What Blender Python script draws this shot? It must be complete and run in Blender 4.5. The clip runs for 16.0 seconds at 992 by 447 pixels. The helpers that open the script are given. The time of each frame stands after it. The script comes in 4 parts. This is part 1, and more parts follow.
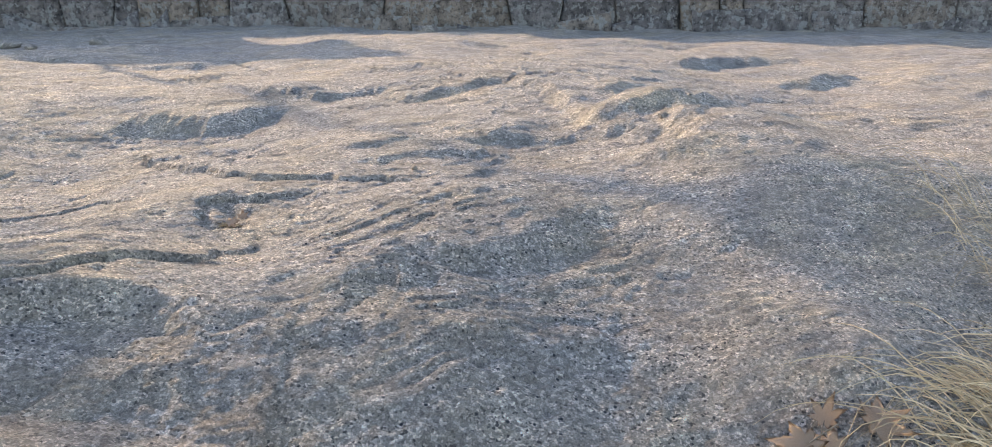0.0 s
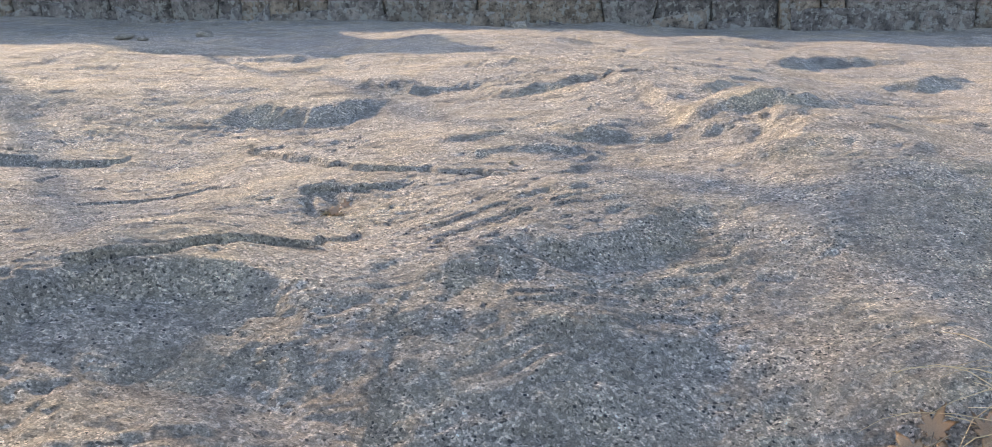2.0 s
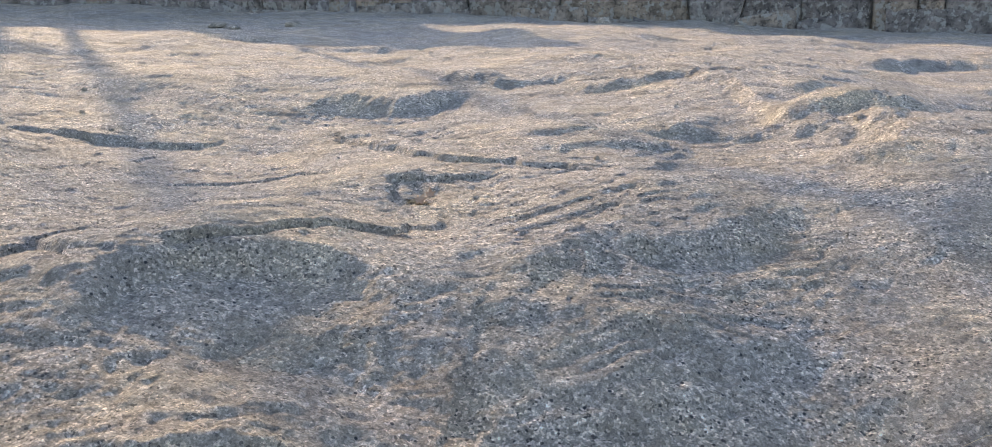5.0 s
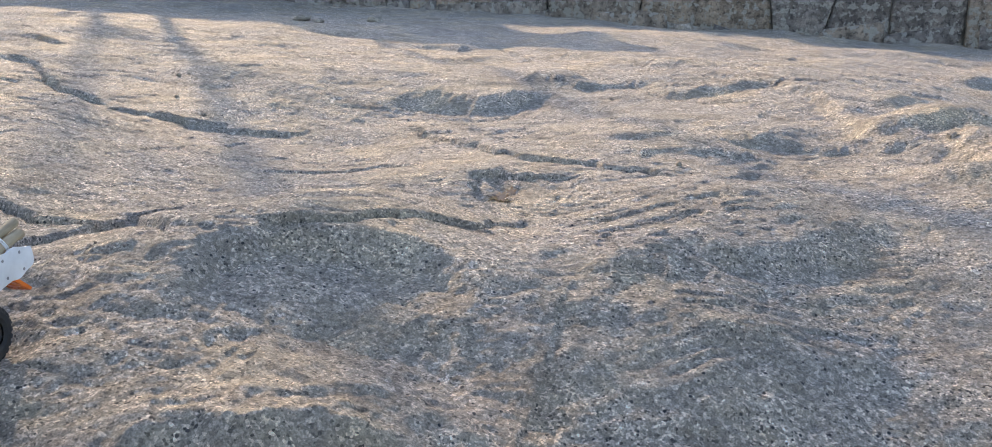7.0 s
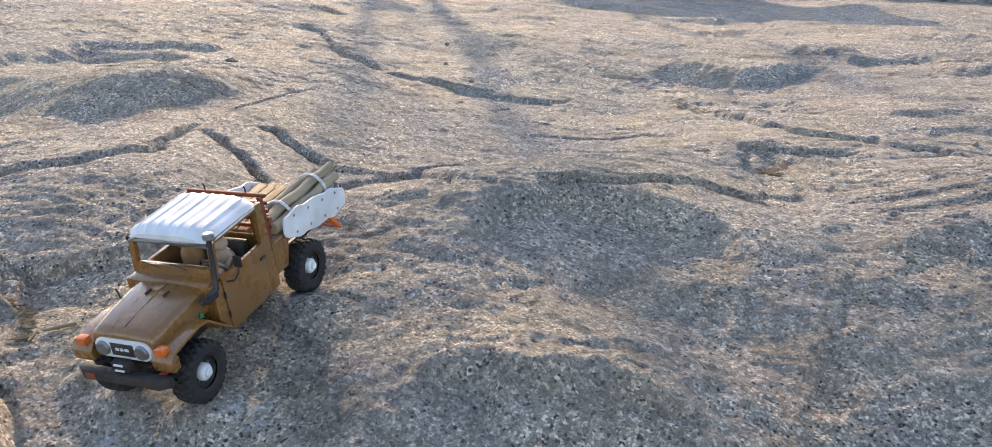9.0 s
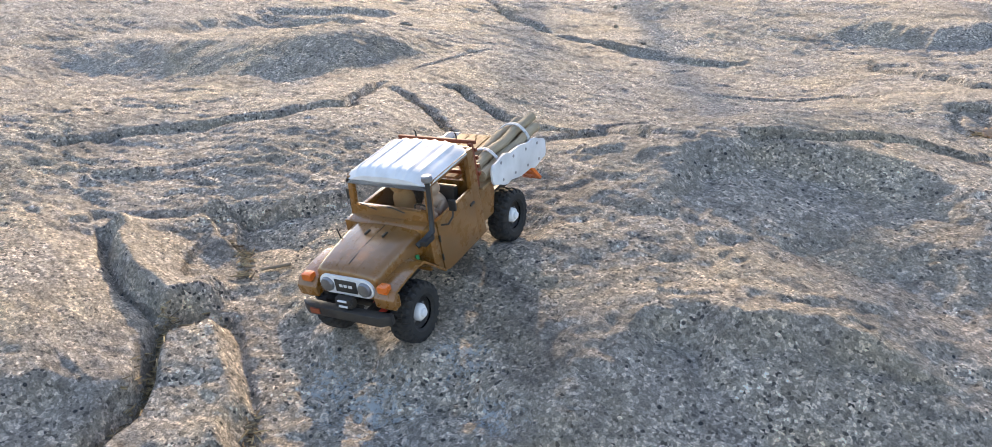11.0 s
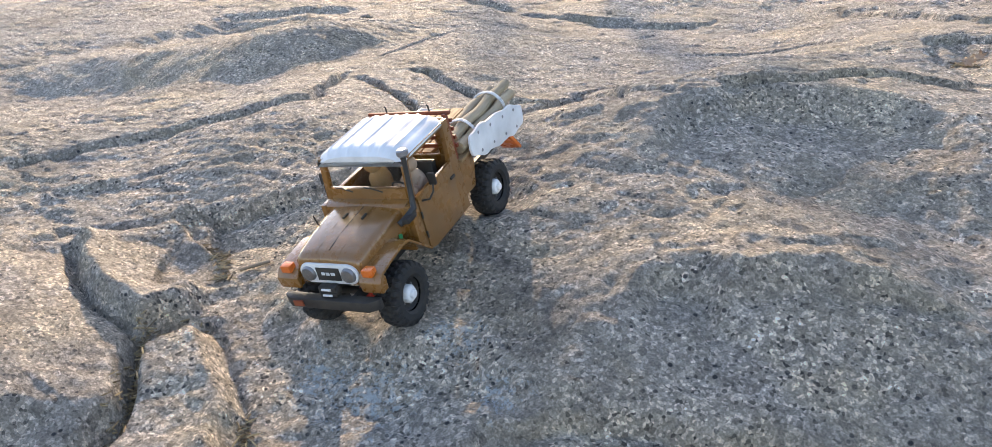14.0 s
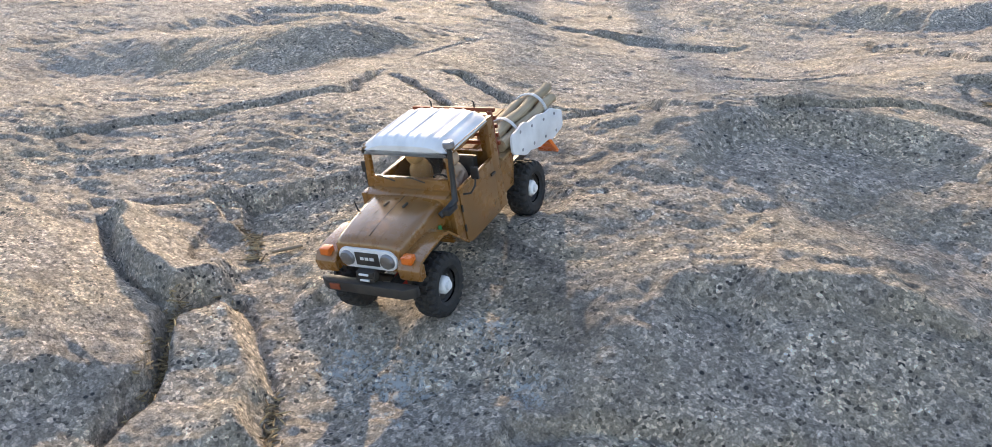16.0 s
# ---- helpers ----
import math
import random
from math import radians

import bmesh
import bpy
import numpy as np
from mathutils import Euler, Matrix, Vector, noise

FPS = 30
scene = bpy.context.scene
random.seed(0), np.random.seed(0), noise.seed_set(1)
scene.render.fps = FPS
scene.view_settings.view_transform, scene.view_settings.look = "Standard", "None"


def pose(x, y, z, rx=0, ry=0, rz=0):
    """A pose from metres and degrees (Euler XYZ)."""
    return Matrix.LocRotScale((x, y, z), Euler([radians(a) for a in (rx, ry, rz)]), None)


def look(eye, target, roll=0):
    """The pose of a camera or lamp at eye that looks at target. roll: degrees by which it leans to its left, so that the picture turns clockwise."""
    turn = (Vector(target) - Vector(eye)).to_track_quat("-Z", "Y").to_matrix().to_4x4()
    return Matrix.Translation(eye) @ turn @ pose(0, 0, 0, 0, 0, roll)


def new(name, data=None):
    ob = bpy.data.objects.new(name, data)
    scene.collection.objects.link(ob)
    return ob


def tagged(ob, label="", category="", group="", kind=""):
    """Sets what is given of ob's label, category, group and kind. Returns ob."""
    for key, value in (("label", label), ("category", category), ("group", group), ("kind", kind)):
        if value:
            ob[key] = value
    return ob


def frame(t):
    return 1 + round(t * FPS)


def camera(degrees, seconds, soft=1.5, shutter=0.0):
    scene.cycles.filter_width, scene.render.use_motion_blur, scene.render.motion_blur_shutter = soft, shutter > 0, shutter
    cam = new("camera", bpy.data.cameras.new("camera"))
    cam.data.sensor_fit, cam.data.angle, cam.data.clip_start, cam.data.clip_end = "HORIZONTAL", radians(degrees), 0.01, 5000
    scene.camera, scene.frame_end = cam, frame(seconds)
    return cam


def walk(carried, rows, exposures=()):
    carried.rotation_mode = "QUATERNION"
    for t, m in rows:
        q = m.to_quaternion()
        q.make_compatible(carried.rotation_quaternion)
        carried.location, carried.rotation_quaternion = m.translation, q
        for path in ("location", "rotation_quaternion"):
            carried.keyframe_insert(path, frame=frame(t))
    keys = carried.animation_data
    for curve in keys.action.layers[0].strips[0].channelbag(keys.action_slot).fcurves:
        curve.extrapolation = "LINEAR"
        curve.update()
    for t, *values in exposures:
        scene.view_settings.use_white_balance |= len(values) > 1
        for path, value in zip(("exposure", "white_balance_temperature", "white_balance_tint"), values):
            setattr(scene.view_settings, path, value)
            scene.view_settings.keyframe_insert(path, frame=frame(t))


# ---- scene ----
cam = camera(59.3, 16.0, soft=0.8)
SUN, SKY, EXPOSURE = 2.30, 0.15, 1.43
PATH = [
    (0, (0.029, 0.033, 0.713), (-0.019, 1.943, 0.122), 0.1),
    (0.5, (0.025, 0.031, 0.714), (-0.06, 1.939, 0.12), -0.1),
    (1, (0.017, 0.024, 0.716), (-0.124, 1.928, 0.119), -0.3),
    (1.5, (0.01, 0.022, 0.714), (-0.174, 1.922, 0.116), 0.2),
    (2, (0.004, 0.018, 0.713), (-0.234, 1.911, 0.114), 0.2),
    (2.5, (-0.003, 0.017, 0.712), (-0.302, 1.901, 0.109), 0.3),
    (3, (-0.011, 0.018, 0.708), (-0.373, 1.89, 0.103), 0.1),
    (3.5, (-0.016, 0.018, 0.708), (-0.402, 1.885, 0.101), 0.1),
    (4, (-0.016, 0.018, 0.708), (-0.415, 1.881, 0.1), 0.3),
    (6.5, (-0.034, 0.007, 0.704), (-0.477, 1.858, 0.088), 2.9),
    (7, (-0.044, -0.007, 0.706), (-0.589, 1.817, 0.095), 2.5),
    (7.5, (-0.055, -0.014, 0.704), (-0.706, 1.776, 0.097), 2.3),
    (8, (-0.07, -0.022, 0.698), (-0.889, 1.694, 0.08), 1.0),
    (8.5, (-0.083, -0.034, 0.692), (-1.017, 1.61, 0.041), 0.9),
    (8.7, (-0.091, -0.041, 0.688), (-1.059, 1.578, 0.024), 1.0),
    (10.8, (-0.13, -0.079, 0.664), (-1.34, 1.35, -0.038), -0.5),
    (11, (-0.168, -0.093, 0.65), (-1.418, 1.287, -0.078), -1.1),
    (11.5, (-0.2, -0.089, 0.608), (-1.557, 1.157, -0.169), -10.3),
    (12, (-0.199, -0.085, 0.599), (-1.487, 1.217, -0.205), -9.1),
    (12.5, (-0.192, -0.07, 0.603), (-1.449, 1.259, -0.206), -8.4),
    (13, (-0.189, -0.064, 0.606), (-1.421, 1.3, -0.182), -8.0),
    (13.5, (-0.187, -0.065, 0.608), (-1.414, 1.319, -0.153), -7.8),
    (14, (-0.194, -0.072, 0.607), (-1.411, 1.332, -0.133), -6.4),
    (14.5, (-0.2, -0.084, 0.605), (-1.416, 1.33, -0.116), -4.7),
    (15, (-0.204, -0.091, 0.605), (-1.426, 1.323, -0.106), -3.7),
    (15.5, (-0.206, -0.094, 0.604), (-1.433, 1.318, -0.103), -3.2),
    (16, (-0.215, -0.107, 0.595), (-1.444, 1.302, -0.113), -2.3),
]
walk(cam, [(t, look(eye, target, roll)) for t, eye, target, roll in PATH],
     [(0.0, EXPOSURE, 6700, 16), (8.7, EXPOSURE, 6700, 16), (11.0, EXPOSURE + 0.15, 6750, 16), (11.5, EXPOSURE + 0.36, 6750, 17), (13.0, EXPOSURE + 0.30, 6800, 17), (14.5, EXPOSURE + 0.17, 6800, 16), (16.0, EXPOSURE + 0.14, 6850, 16)])

# ---- light ----
SUN_AZIMUTH, SUN_HEIGHT = 40.2, 22.0
to_sun = Vector((-math.sin(radians(SUN_AZIMUTH)) * math.cos(radians(SUN_HEIGHT)),
                 math.cos(radians(SUN_AZIMUTH)) * math.cos(radians(SUN_HEIGHT)), math.sin(radians(SUN_HEIGHT))))
world = bpy.data.worlds.new("sky")
scene.world = world
world.use_nodes = True
wn, wl = world.node_tree.nodes, world.node_tree.links
sky = wn.new("ShaderNodeTexSky")
sky.sky_type, sky.sun_disc = "NISHITA", False
sky.sun_elevation, sky.sun_rotation = radians(SUN_HEIGHT), radians(-SUN_AZIMUTH)
wl.new(sky.outputs["Color"], wn["Background"].inputs["Color"])
wn["Background"].inputs["Strength"].default_value = SKY
sun = new("sun", bpy.data.lights.new("sun", "SUN"))
sun.data.energy, sun.data.angle, sun.data.color = SUN, radians(0.53), (1.0, 0.79, 0.50)
sun.matrix_world = Matrix.Translation((-6, 8, 6)) @ (-to_sun).to_track_quat("-Z", "Y").to_matrix().to_4x4()

# ---- materials ----
def material(name, rough=0.8, metal=0.0, colour=None):
    m = bpy.data.materials.new(name)
    m.use_nodes = True
    n, l = m.node_tree.nodes, m.node_tree.links
    b = n["Principled BSDF"]
    b.inputs["Roughness"].default_value, b.inputs["Metallic"].default_value = rough, metal
    if colour:
        b.inputs["Base Color"].default_value = (*colour, 1)
    return m, n, l, b


def node(n, kind, **values):
    made = n.new("ShaderNode" + kind)
    for key, value in values.items():
        made.inputs[key.replace("_", " ")].default_value = value
    return made


def ramp(n, l, source, stops):
    made = n.new("ShaderNodeValToRGB")
    e = made.color_ramp.elements
    while len(e) < len(stops):
        e.new(0.5)
    for k, (at, c) in zip(e, stops):
        k.position, k.color = at, (*c, 1)
    l.new(source, made.inputs["Fac"])
    return made.outputs["Color"]


def mix(n, l, a, b, fac, how="MIX"):
    made = n.new("ShaderNodeMix")
    made.data_type, made.blend_type = "RGBA", how
    for sock, v in ((made.inputs[6], a), (made.inputs[7], b), (made.inputs[0], fac)):
        if isinstance(v, (int, float)):
            sock.default_value = v
        elif isinstance(v, tuple):
            sock.default_value = (*v, 1)
        else:
            l.new(v, sock)
    return made.outputs[2]


def bump(n, l, b, height, strength, distance, before=None):
    made = node(n, "Bump", Strength=strength, Distance=distance)
    l.new(height, made.inputs["Height"])
    if before:
        l.new(before, made.inputs["Normal"])
    l.new(made.outputs["Normal"], b.inputs["Normal"])
    return made.outputs["Normal"]


def granite():
    m, n, l, b = material("weathered_granite", 0.84)
    place = n.new("ShaderNodeTexCoord").outputs["Object"]

    def noise_at(scale, detail=4.0, rough=0.55):
        t = node(n, "TexNoise", Scale=scale, Detail=detail, Roughness=rough)
        l.new(place, t.inputs["Vector"])
        return t.outputs["Fac"]

    def cells(scale):
        t = node(n, "TexVoronoi", Scale=scale)
        l.new(place, t.inputs["Vector"])
        return t.outputs["Color"], t.outputs["Distance"]
    warm = ramp(n, l, noise_at(1.7, 6, 0.6), [(0.36, (0.29, 0.265, 0.23)), (0.48, (0.39, 0.332, 0.253)), (0.64, (0.49, 0.404, 0.29))])
    mottled = ramp(n, l, noise_at(14, 10, 0.76), [(0.34, (0.42, 0.41, 0.41)), (0.46, (0.86, 0.85, 0.84)), (0.62, (1.32, 1.30, 1.26))])
    warm = mix(n, l, warm, mottled, 0.85, "MULTIPLY")
    turn = node(n, "Mapping", Rotation=(0, 0, radians(-20)), Scale=(3.2, 13.0, 9.0))
    l.new(place, turn.inputs["Vector"])
    streak = node(n, "TexNoise", Scale=1.0, Detail=9.0, Roughness=0.74)
    l.new(turn.outputs["Vector"], streak.inputs["Vector"])
    warm = mix(n, l, warm, ramp(n, l, streak.outputs["Fac"], [(0.36, (0.50, 0.50, 0.53)), (0.46, (0.90, 0.90, 0.91)), (0.56, (1.05, 1.04, 1.0)), (0.66, (1.28, 1.24, 1.14))]), 0.9, "MULTIPLY")
    stain = ramp(n, l, noise_at(3.1, 8, 0.7), [(0.56, (0, 0, 0)), (0.68, (0.55, 0.55, 0.55))])
    warm = mix(n, l, warm, (0.27, 0.195, 0.13), stain)
    bare = ramp(n, l, noise_at(4.6, 8, 0.68), [(0.42, (0.25, 0.25, 0.25)), (0.56, (1, 1, 1))])
    colour = mix(n, l, warm, (0.430, 0.384, 0.335), mix(n, l, (0, 0, 0), (0.6, 0.6, 0.6), bare))
    # grains of several sizes: dark mica, grey and white crystals
    col, dist = cells(300)
    sep = n.new("ShaderNodeSeparateColor")
    l.new(col, sep.inputs[0])
    grains = ramp(n, l, sep.outputs[0], [(0.0, (0.10, 0.10, 0.11)), (0.055, (0.22, 0.22, 0.23)), (0.085, (0.74, 0.74, 0.74)), (0.45, (0.94, 0.94, 0.94)), (0.74, (1.14, 1.14, 1.14)), (0.81, (1.65, 1.66, 1.70)), (1.0, (2.1, 2.1, 2.15))])
    colour = mix(n, l, colour, grains, ramp(n, l, noise_at(7, 6, 0.7), [(0.40, (0.4, 0.4, 0.4)), (0.60, (1, 1, 1))]), "MULTIPLY")
    fine = ramp(n, l, noise_at(420, 2, 0.5), [(0.36, (0.50, 0.50, 0.50)), (0.5, (1, 1, 1)), (0.64, (1.5, 1.5, 1.5))])
    colour = mix(n, l, colour, fine, 0.5, "MULTIPLY")
    big, far = cells(150)
    sep2 = n.new("ShaderNodeSeparateColor")
    l.new(big, sep2.inputs[0])
    blotch = ramp(n, l, sep2.outputs[0], [(0.0, (0.56, 0.56, 0.57)), (0.30, (0.82, 0.82, 0.82)), (0.68, (1.05, 1.05, 1.05)), (0.84, (1.36, 1.37, 1.40)), (1.0, (1.65, 1.66, 1.70))])
    colour = mix(n, l, colour, blotch, mix(n, l, (0.25, 0.25, 0.25), (0.75, 0.75, 0.75), bare), "MULTIPLY")
    picked = ramp(n, l, sep2.outputs[1], [(0.0, (1, 1, 1)), (0.075, (1, 1, 1)), (0.08, (0, 0, 0))])
    blob = ramp(n, l, far, [(0.0, (1, 1, 1)), (0.30, (1, 1, 1)), (0.45, (0, 0, 0))])
    flecks = mix(n, l, picked, blob, 1.0, "MULTIPLY")
    colour = mix(n, l, colour, (0.035, 0.035, 0.04), mix(n, l, flecks, bare, 1.0, "MULTIPLY"))
    # pale blue-green lichen crusts
    spread = None
    for at, reach in (((-0.80, 0.40, 0.14), 0.19), ((-0.678, 0.457, 0.15), 0.10), ((-0.87, 0.40, 0.14), 0.14), ((-0.76, 0.50, 0.17), 0.12)):
        d = n.new("ShaderNodeVectorMath")
        d.operation = "DISTANCE"
        l.new(place, d.inputs[0])
        d.inputs[1].default_value = at
        ring = n.new("ShaderNodeMapRange")
        ring.inputs[1].default_value, ring.inputs[2].default_value, ring.inputs[3].default_value, ring.inputs[4].default_value = 0.0, reach, 1.0, 0.0
        l.new(d.outputs["Value"], ring.inputs[0])
        spread = ring.outputs[0] if spread is None else mix(n, l, spread, ring.outputs[0], 1.0, "LIGHTEN")
    crust = ramp(n, l, mix(n, l, spread, noise_at(95, 9, 0.85), 0.78), [(0.585, (0, 0, 0)), (0.61, (0.85, 0.85, 0.85))])
    colour = mix(n, l, colour, (0.54, 0.59, 0.61), mix(n, l, crust, spread, 1.0, "MULTIPLY"))
    l.new(colour, b.inputs["Base Color"])
    chips = node(n, "TexNoise", Scale=2.4, Detail=7.0, Roughness=0.62)
    l.new(turn.outputs["Vector"], chips.inputs["Vector"])
    broken = ramp(n, l, chips.outputs["Fac"], [(0.36, (0, 0, 0)), (0.40, (0.35, 0.35, 0.35)), (0.47, (0.4, 0.4, 0.4)), (0.50, (0.75, 0.75, 0.75)), (0.57, (0.8, 0.8, 0.8)), (0.60, (1, 1, 1))])
    zero = bump(n, l, b, broken, 0.8, 0.010)
    first = bump(n, l, b, noise_at(48, 9, 0.74), 1.0, 0.011, zero)
    second = bump(n, l, b, noise_at(210, 5, 0.72), 0.9, 0.0038, first)
    bump(n, l, b, sep.outputs[2], 0.7, 0.0024, second)
    return m


GRANITE = granite()

# ---- the rock ----
FLOOR = -0.039


def grown(lo, hi, step, grow, far_lo, far_hi, reach):
    """Grid lines: even between lo and hi, then slowly wider apart as far as reach, then quickly."""
    mid = list(np.arange(lo, hi, step))
    sides = []
    for start, way, end, near in ((mid[0], -1, far_lo, reach[0]), (mid[-1], 1, far_hi, reach[1])):
        d, a, side = step, start, []
        while way * a < way * end:
            d *= grow if way * a < way * near else 1.07
            a += way * d
            side.append(a)
        sides.append(side)
    return np.array(sides[0][::-1] + mid + sides[1])


X_LINES = grown(-1.55, 0.25, 0.0035, 1.010, -70, 70, (-4.2, 2.6))
Y_LINES = grown(0.12, 1.75, 0.0035, 1.009, -60, 90, (0.05, 8.6))
GX, GY = np.meshgrid(X_LINES, Y_LINES)


def lattice(ix, iy, seed):
    h = (ix.astype(np.int64) * 374761393 + iy.astype(np.int64) * 668265263 + seed * 974634777) & 0x7FFFFFFF
    h = ((h ^ (h >> 13)) * 1274126177) & 0x7FFFFFFF
    return ((h ^ (h >> 16)) & 0xFFFF) / 65535.0


def rough(x, y, size, seed):
    """Smooth noise, -1 to 1, of that grain size in metres."""
    u, v = x / size, y / size
    i, j = np.floor(u), np.floor(v)
    f, g = u - i, v - j
    f, g = f * f * f * (f * (f * 6 - 15) + 10), g * g * g * (g * (g * 6 - 15) + 10)
    a, b = lattice(i, j, seed), lattice(i + 1, j, seed)
    c, d = lattice(i, j + 1, seed), lattice(i + 1, j + 1, seed)
    return 2 * (a + (b - a) * f + (c - a) * g + (a - b - c + d) * f * g) - 1


WX = GX + 0.015 * rough(GX, GY, 0.065, 3) + 0.008 * rough(GX, GY, 0.022, 4)
WY = GY + 0.015 * rough(GX, GY, 0.065, 5) + 0.008 * rough(GX, GY, 0.022, 6)
GZ = np.full(GX.shape, FLOOR)


def swell(x, y, size, rise):
    GZ[...] += rise * np.exp(-((GX - x) ** 2 + (GY - y) ** 2) / (2 * size * size))


def mound(x, y, long, wide, turn, rise, edge=1.0):
    """A low dome or hollow with an oval outline; edge above 1 makes its rim steeper."""
    c, s = math.cos(radians(turn)), math.sin(radians(turn))
    u, v = (WX - x) * c + (WY - y) * s, -(WX - x) * s + (WY - y) * c
    GZ[...] += rise * np.exp(-((u / long) ** 2 + (v / wide) ** 2) ** edge)


def along(points, pad, wobble):
    """Which grid points lie near a line, their signed distance to it (left of it: plus) and how far along they are; wobble: how unsteady the line is."""
    p = np.array(points, float)
    near = (WX > p[:, 0].min() - pad) & (WX < p[:, 0].max() + pad) & (WY > p[:, 1].min() - pad) & (WY < p[:, 1].max() + pad)
    x, y = GX[near] + wobble * (WX[near] - GX[near]), GY[near] + wobble * (WY[near] - GY[near])
    best, side, run, gone = np.full(x.shape, 9e9), np.zeros(x.shape), np.zeros(x.shape), 0.0
    for (x0, y0), (x1, y1) in zip(p[:-1], p[1:]):
        dx, dy = x1 - x0, y1 - y0
        size = math.hypot(dx, dy)
        k = np.clip(((x - x0) * dx + (y - y0) * dy) / size ** 2, 0, 1)
        d = np.hypot(x - x0 - k * dx, y - y0 - k * dy)
        closer = d < best
        best = np.where(closer, d, best)
        side = np.where(closer, np.sign(dx * (y - y0) - dy * (x - x0)), side)
        run = np.where(closer, gone + k * size, run)
        gone += size
    return near, best * side, run, gone


def fade(run, whole, taper):
    return np.clip(np.minimum(run, whole - run) / taper + 0.0, 0, 1) ** 0.7


def ledge(points, rise, face, back, taper=0.06, foot=0.0, level=0.5, wobble=0.7):
    """A step: the rock on the line's left stands higher than that on its right, and both slope back to their level; foot: a groove along the step;
    level: which share of the step lies below the level."""
    near, s, run, whole = along(points, back * 4 + 0.05, wobble)
    broken = 0.9 + (0.35 * rough(run, run * 0, 0.09, 51) + 0.25 * rough(run, run * 0, 0.031, 52)) * (wobble if face < 0.04 else 0.3)
    s = s + 0.006 * rough(run, run * 0, 0.045, 53)
    k = np.clip(s / face, 0, 1)
    up = rise * (k * k * (3 - 2 * k) - level) * np.exp(-(np.maximum(0, s - face) + np.maximum(0, -s)) / back)
    up = up - foot * np.exp(-(s / 0.0075) ** 2)
    GZ[near] += up * broken * fade(run, whole, taper)


def crack(points, wide, deep, taper=0.05, wobble=0.7):
    near, s, run, whole = along(points, wide * 4, wobble)
    GZ[near] -= deep * np.exp(-np.abs(s / wide) ** 2.5) * fade(run, whole, taper)


swell(-4, 3.8, 1.5, 0.199)
swell(-4, 1.4, 1.5, 0.253)
swell(3.2, 1.4, 1.5, 0.187)
swell(-0.4, 5, 1.5, 0.175)
swell(3.2, 3.8, 1.5, 0.218)
swell(1.5, -0.2, 0.7, -0.18)
swell(-1.5, 2.8, 0.7, 0.112)
swell(-2.5, -0.2, 0.7, 0.132)
swell(1.5, 1.8, 0.7, 0.162)
swell(0, 3.3, 0.7, 0.189)
swell(-2.5, 1.8, 0.7, 0.062)
swell(-1.9, 1.32, 0.35, 0.127)
swell(0.52, 2.42, 0.35, 0.101)
swell(-0.36, 2.2, 0.35, 0.082)
swell(-0.14, 0, 0.35, 0.04)
swell(-1.68, 0.44, 0.35, 0.139)
swell(-1.24, 1.32, 0.35, 0.189)
swell(-0.36, 1.54, 0.35, 0.218)
swell(-1.9, 0.66, 0.35, 0.037)
swell(0.74, 0.44, 0.35, 0.133)
swell(0.52, 1.76, 0.35, 0.141)
swell(-0.41, 0.43, 0.18, -0.036)
swell(-0.63, 0.1, 0.18, 0.033)
swell(0.14, 0.87, 0.18, 0.038)
swell(-0.74, 0.87, 0.18, 0.075)
swell(0.03, 1.75, 0.18, 0.023)
swell(-0.85, 1.09, 0.18, 0.057)
swell(-0.63, 0.65, 0.18, 0.065)
swell(-0.85, 0.1, 0.18, 0.037)
swell(-0.41, 1.64, 0.18, -0.068)
swell(-0.85, 0.65, 0.18, 0.088)
swell(0.03, 0.65, 0.18, 0.071)
swell(0.14, 1.42, 0.18, 0.059)
swell(-0.41, 1.09, 0.18, 0.063)
swell(-0.08, 1.09, 0.18, 0.118)
swell(-1.07, 0.87, 0.18, 0.061)
swell(-1.4, 0.87, 0.18, 0.057)
swell(-1.07, 0.43, 0.18, 0.052)
swell(-0.19, 0.32, 0.18, 0.044)
swell(-0.63, 1.31, 0.18, 0.068)
swell(-0.63, 0.32, 0.18, 0.091)
swell(-1.29, 0.65, 0.18, 0.043)
swell(0.47, 1.09, 0.18, 0.128)
swell(-0.41, 0.76, 0.18, 0.118)
swell(-1.18, 0.1, 0.18, 0.142)
swell(-1.4, 0.21, 0.18, 0.055)
swell(-0.85, 2.12, 0.16, 0.03)
swell(0.40, 0.72, 0.24, -0.06)
swell(-1.22, 0.12, 0.13, -0.022)
mound(-1.225, 0.445, 0.05, 0.03, 20, -0.010)
swell(0.55, 1.55, 0.25, 0.02)
swell(-1.50, 0.30, 0.16, -0.008)
swell(-1.50, 0.70, 0.16, 0.008)
swell(-1.50, 1.10, 0.16, 0.014)
swell(-1.30, 0.70, 0.16, 0.014)
swell(-1.30, 1.10, 0.16, -0.009)
swell(-1.30, 1.30, 0.16, -0.013)
swell(-1.30, 1.50, 0.16, -0.006)
swell(-1.10, 0.10, 0.16, 0.009)
swell(-1.10, 0.30, 0.16, 0.006)
swell(-1.10, 0.50, 0.16, -0.012)
swell(-1.10, 0.70, 0.16, 0.006)
swell(-1.10, 1.10, 0.16, -0.020)
swell(-1.10, 1.30, 0.16, -0.019)
swell(-1.10, 1.50, 0.16, -0.006)
swell(-0.90, 0.50, 0.16, 0.024)
swell(-0.90, 0.70, 0.16, 0.014)
swell(-0.90, 0.90, 0.16, 0.015)
swell(-0.90, 1.10, 0.16, 0.014)
swell(-0.70, 0.30, 0.16, -0.009)
swell(-0.70, 0.50, 0.16, -0.022)
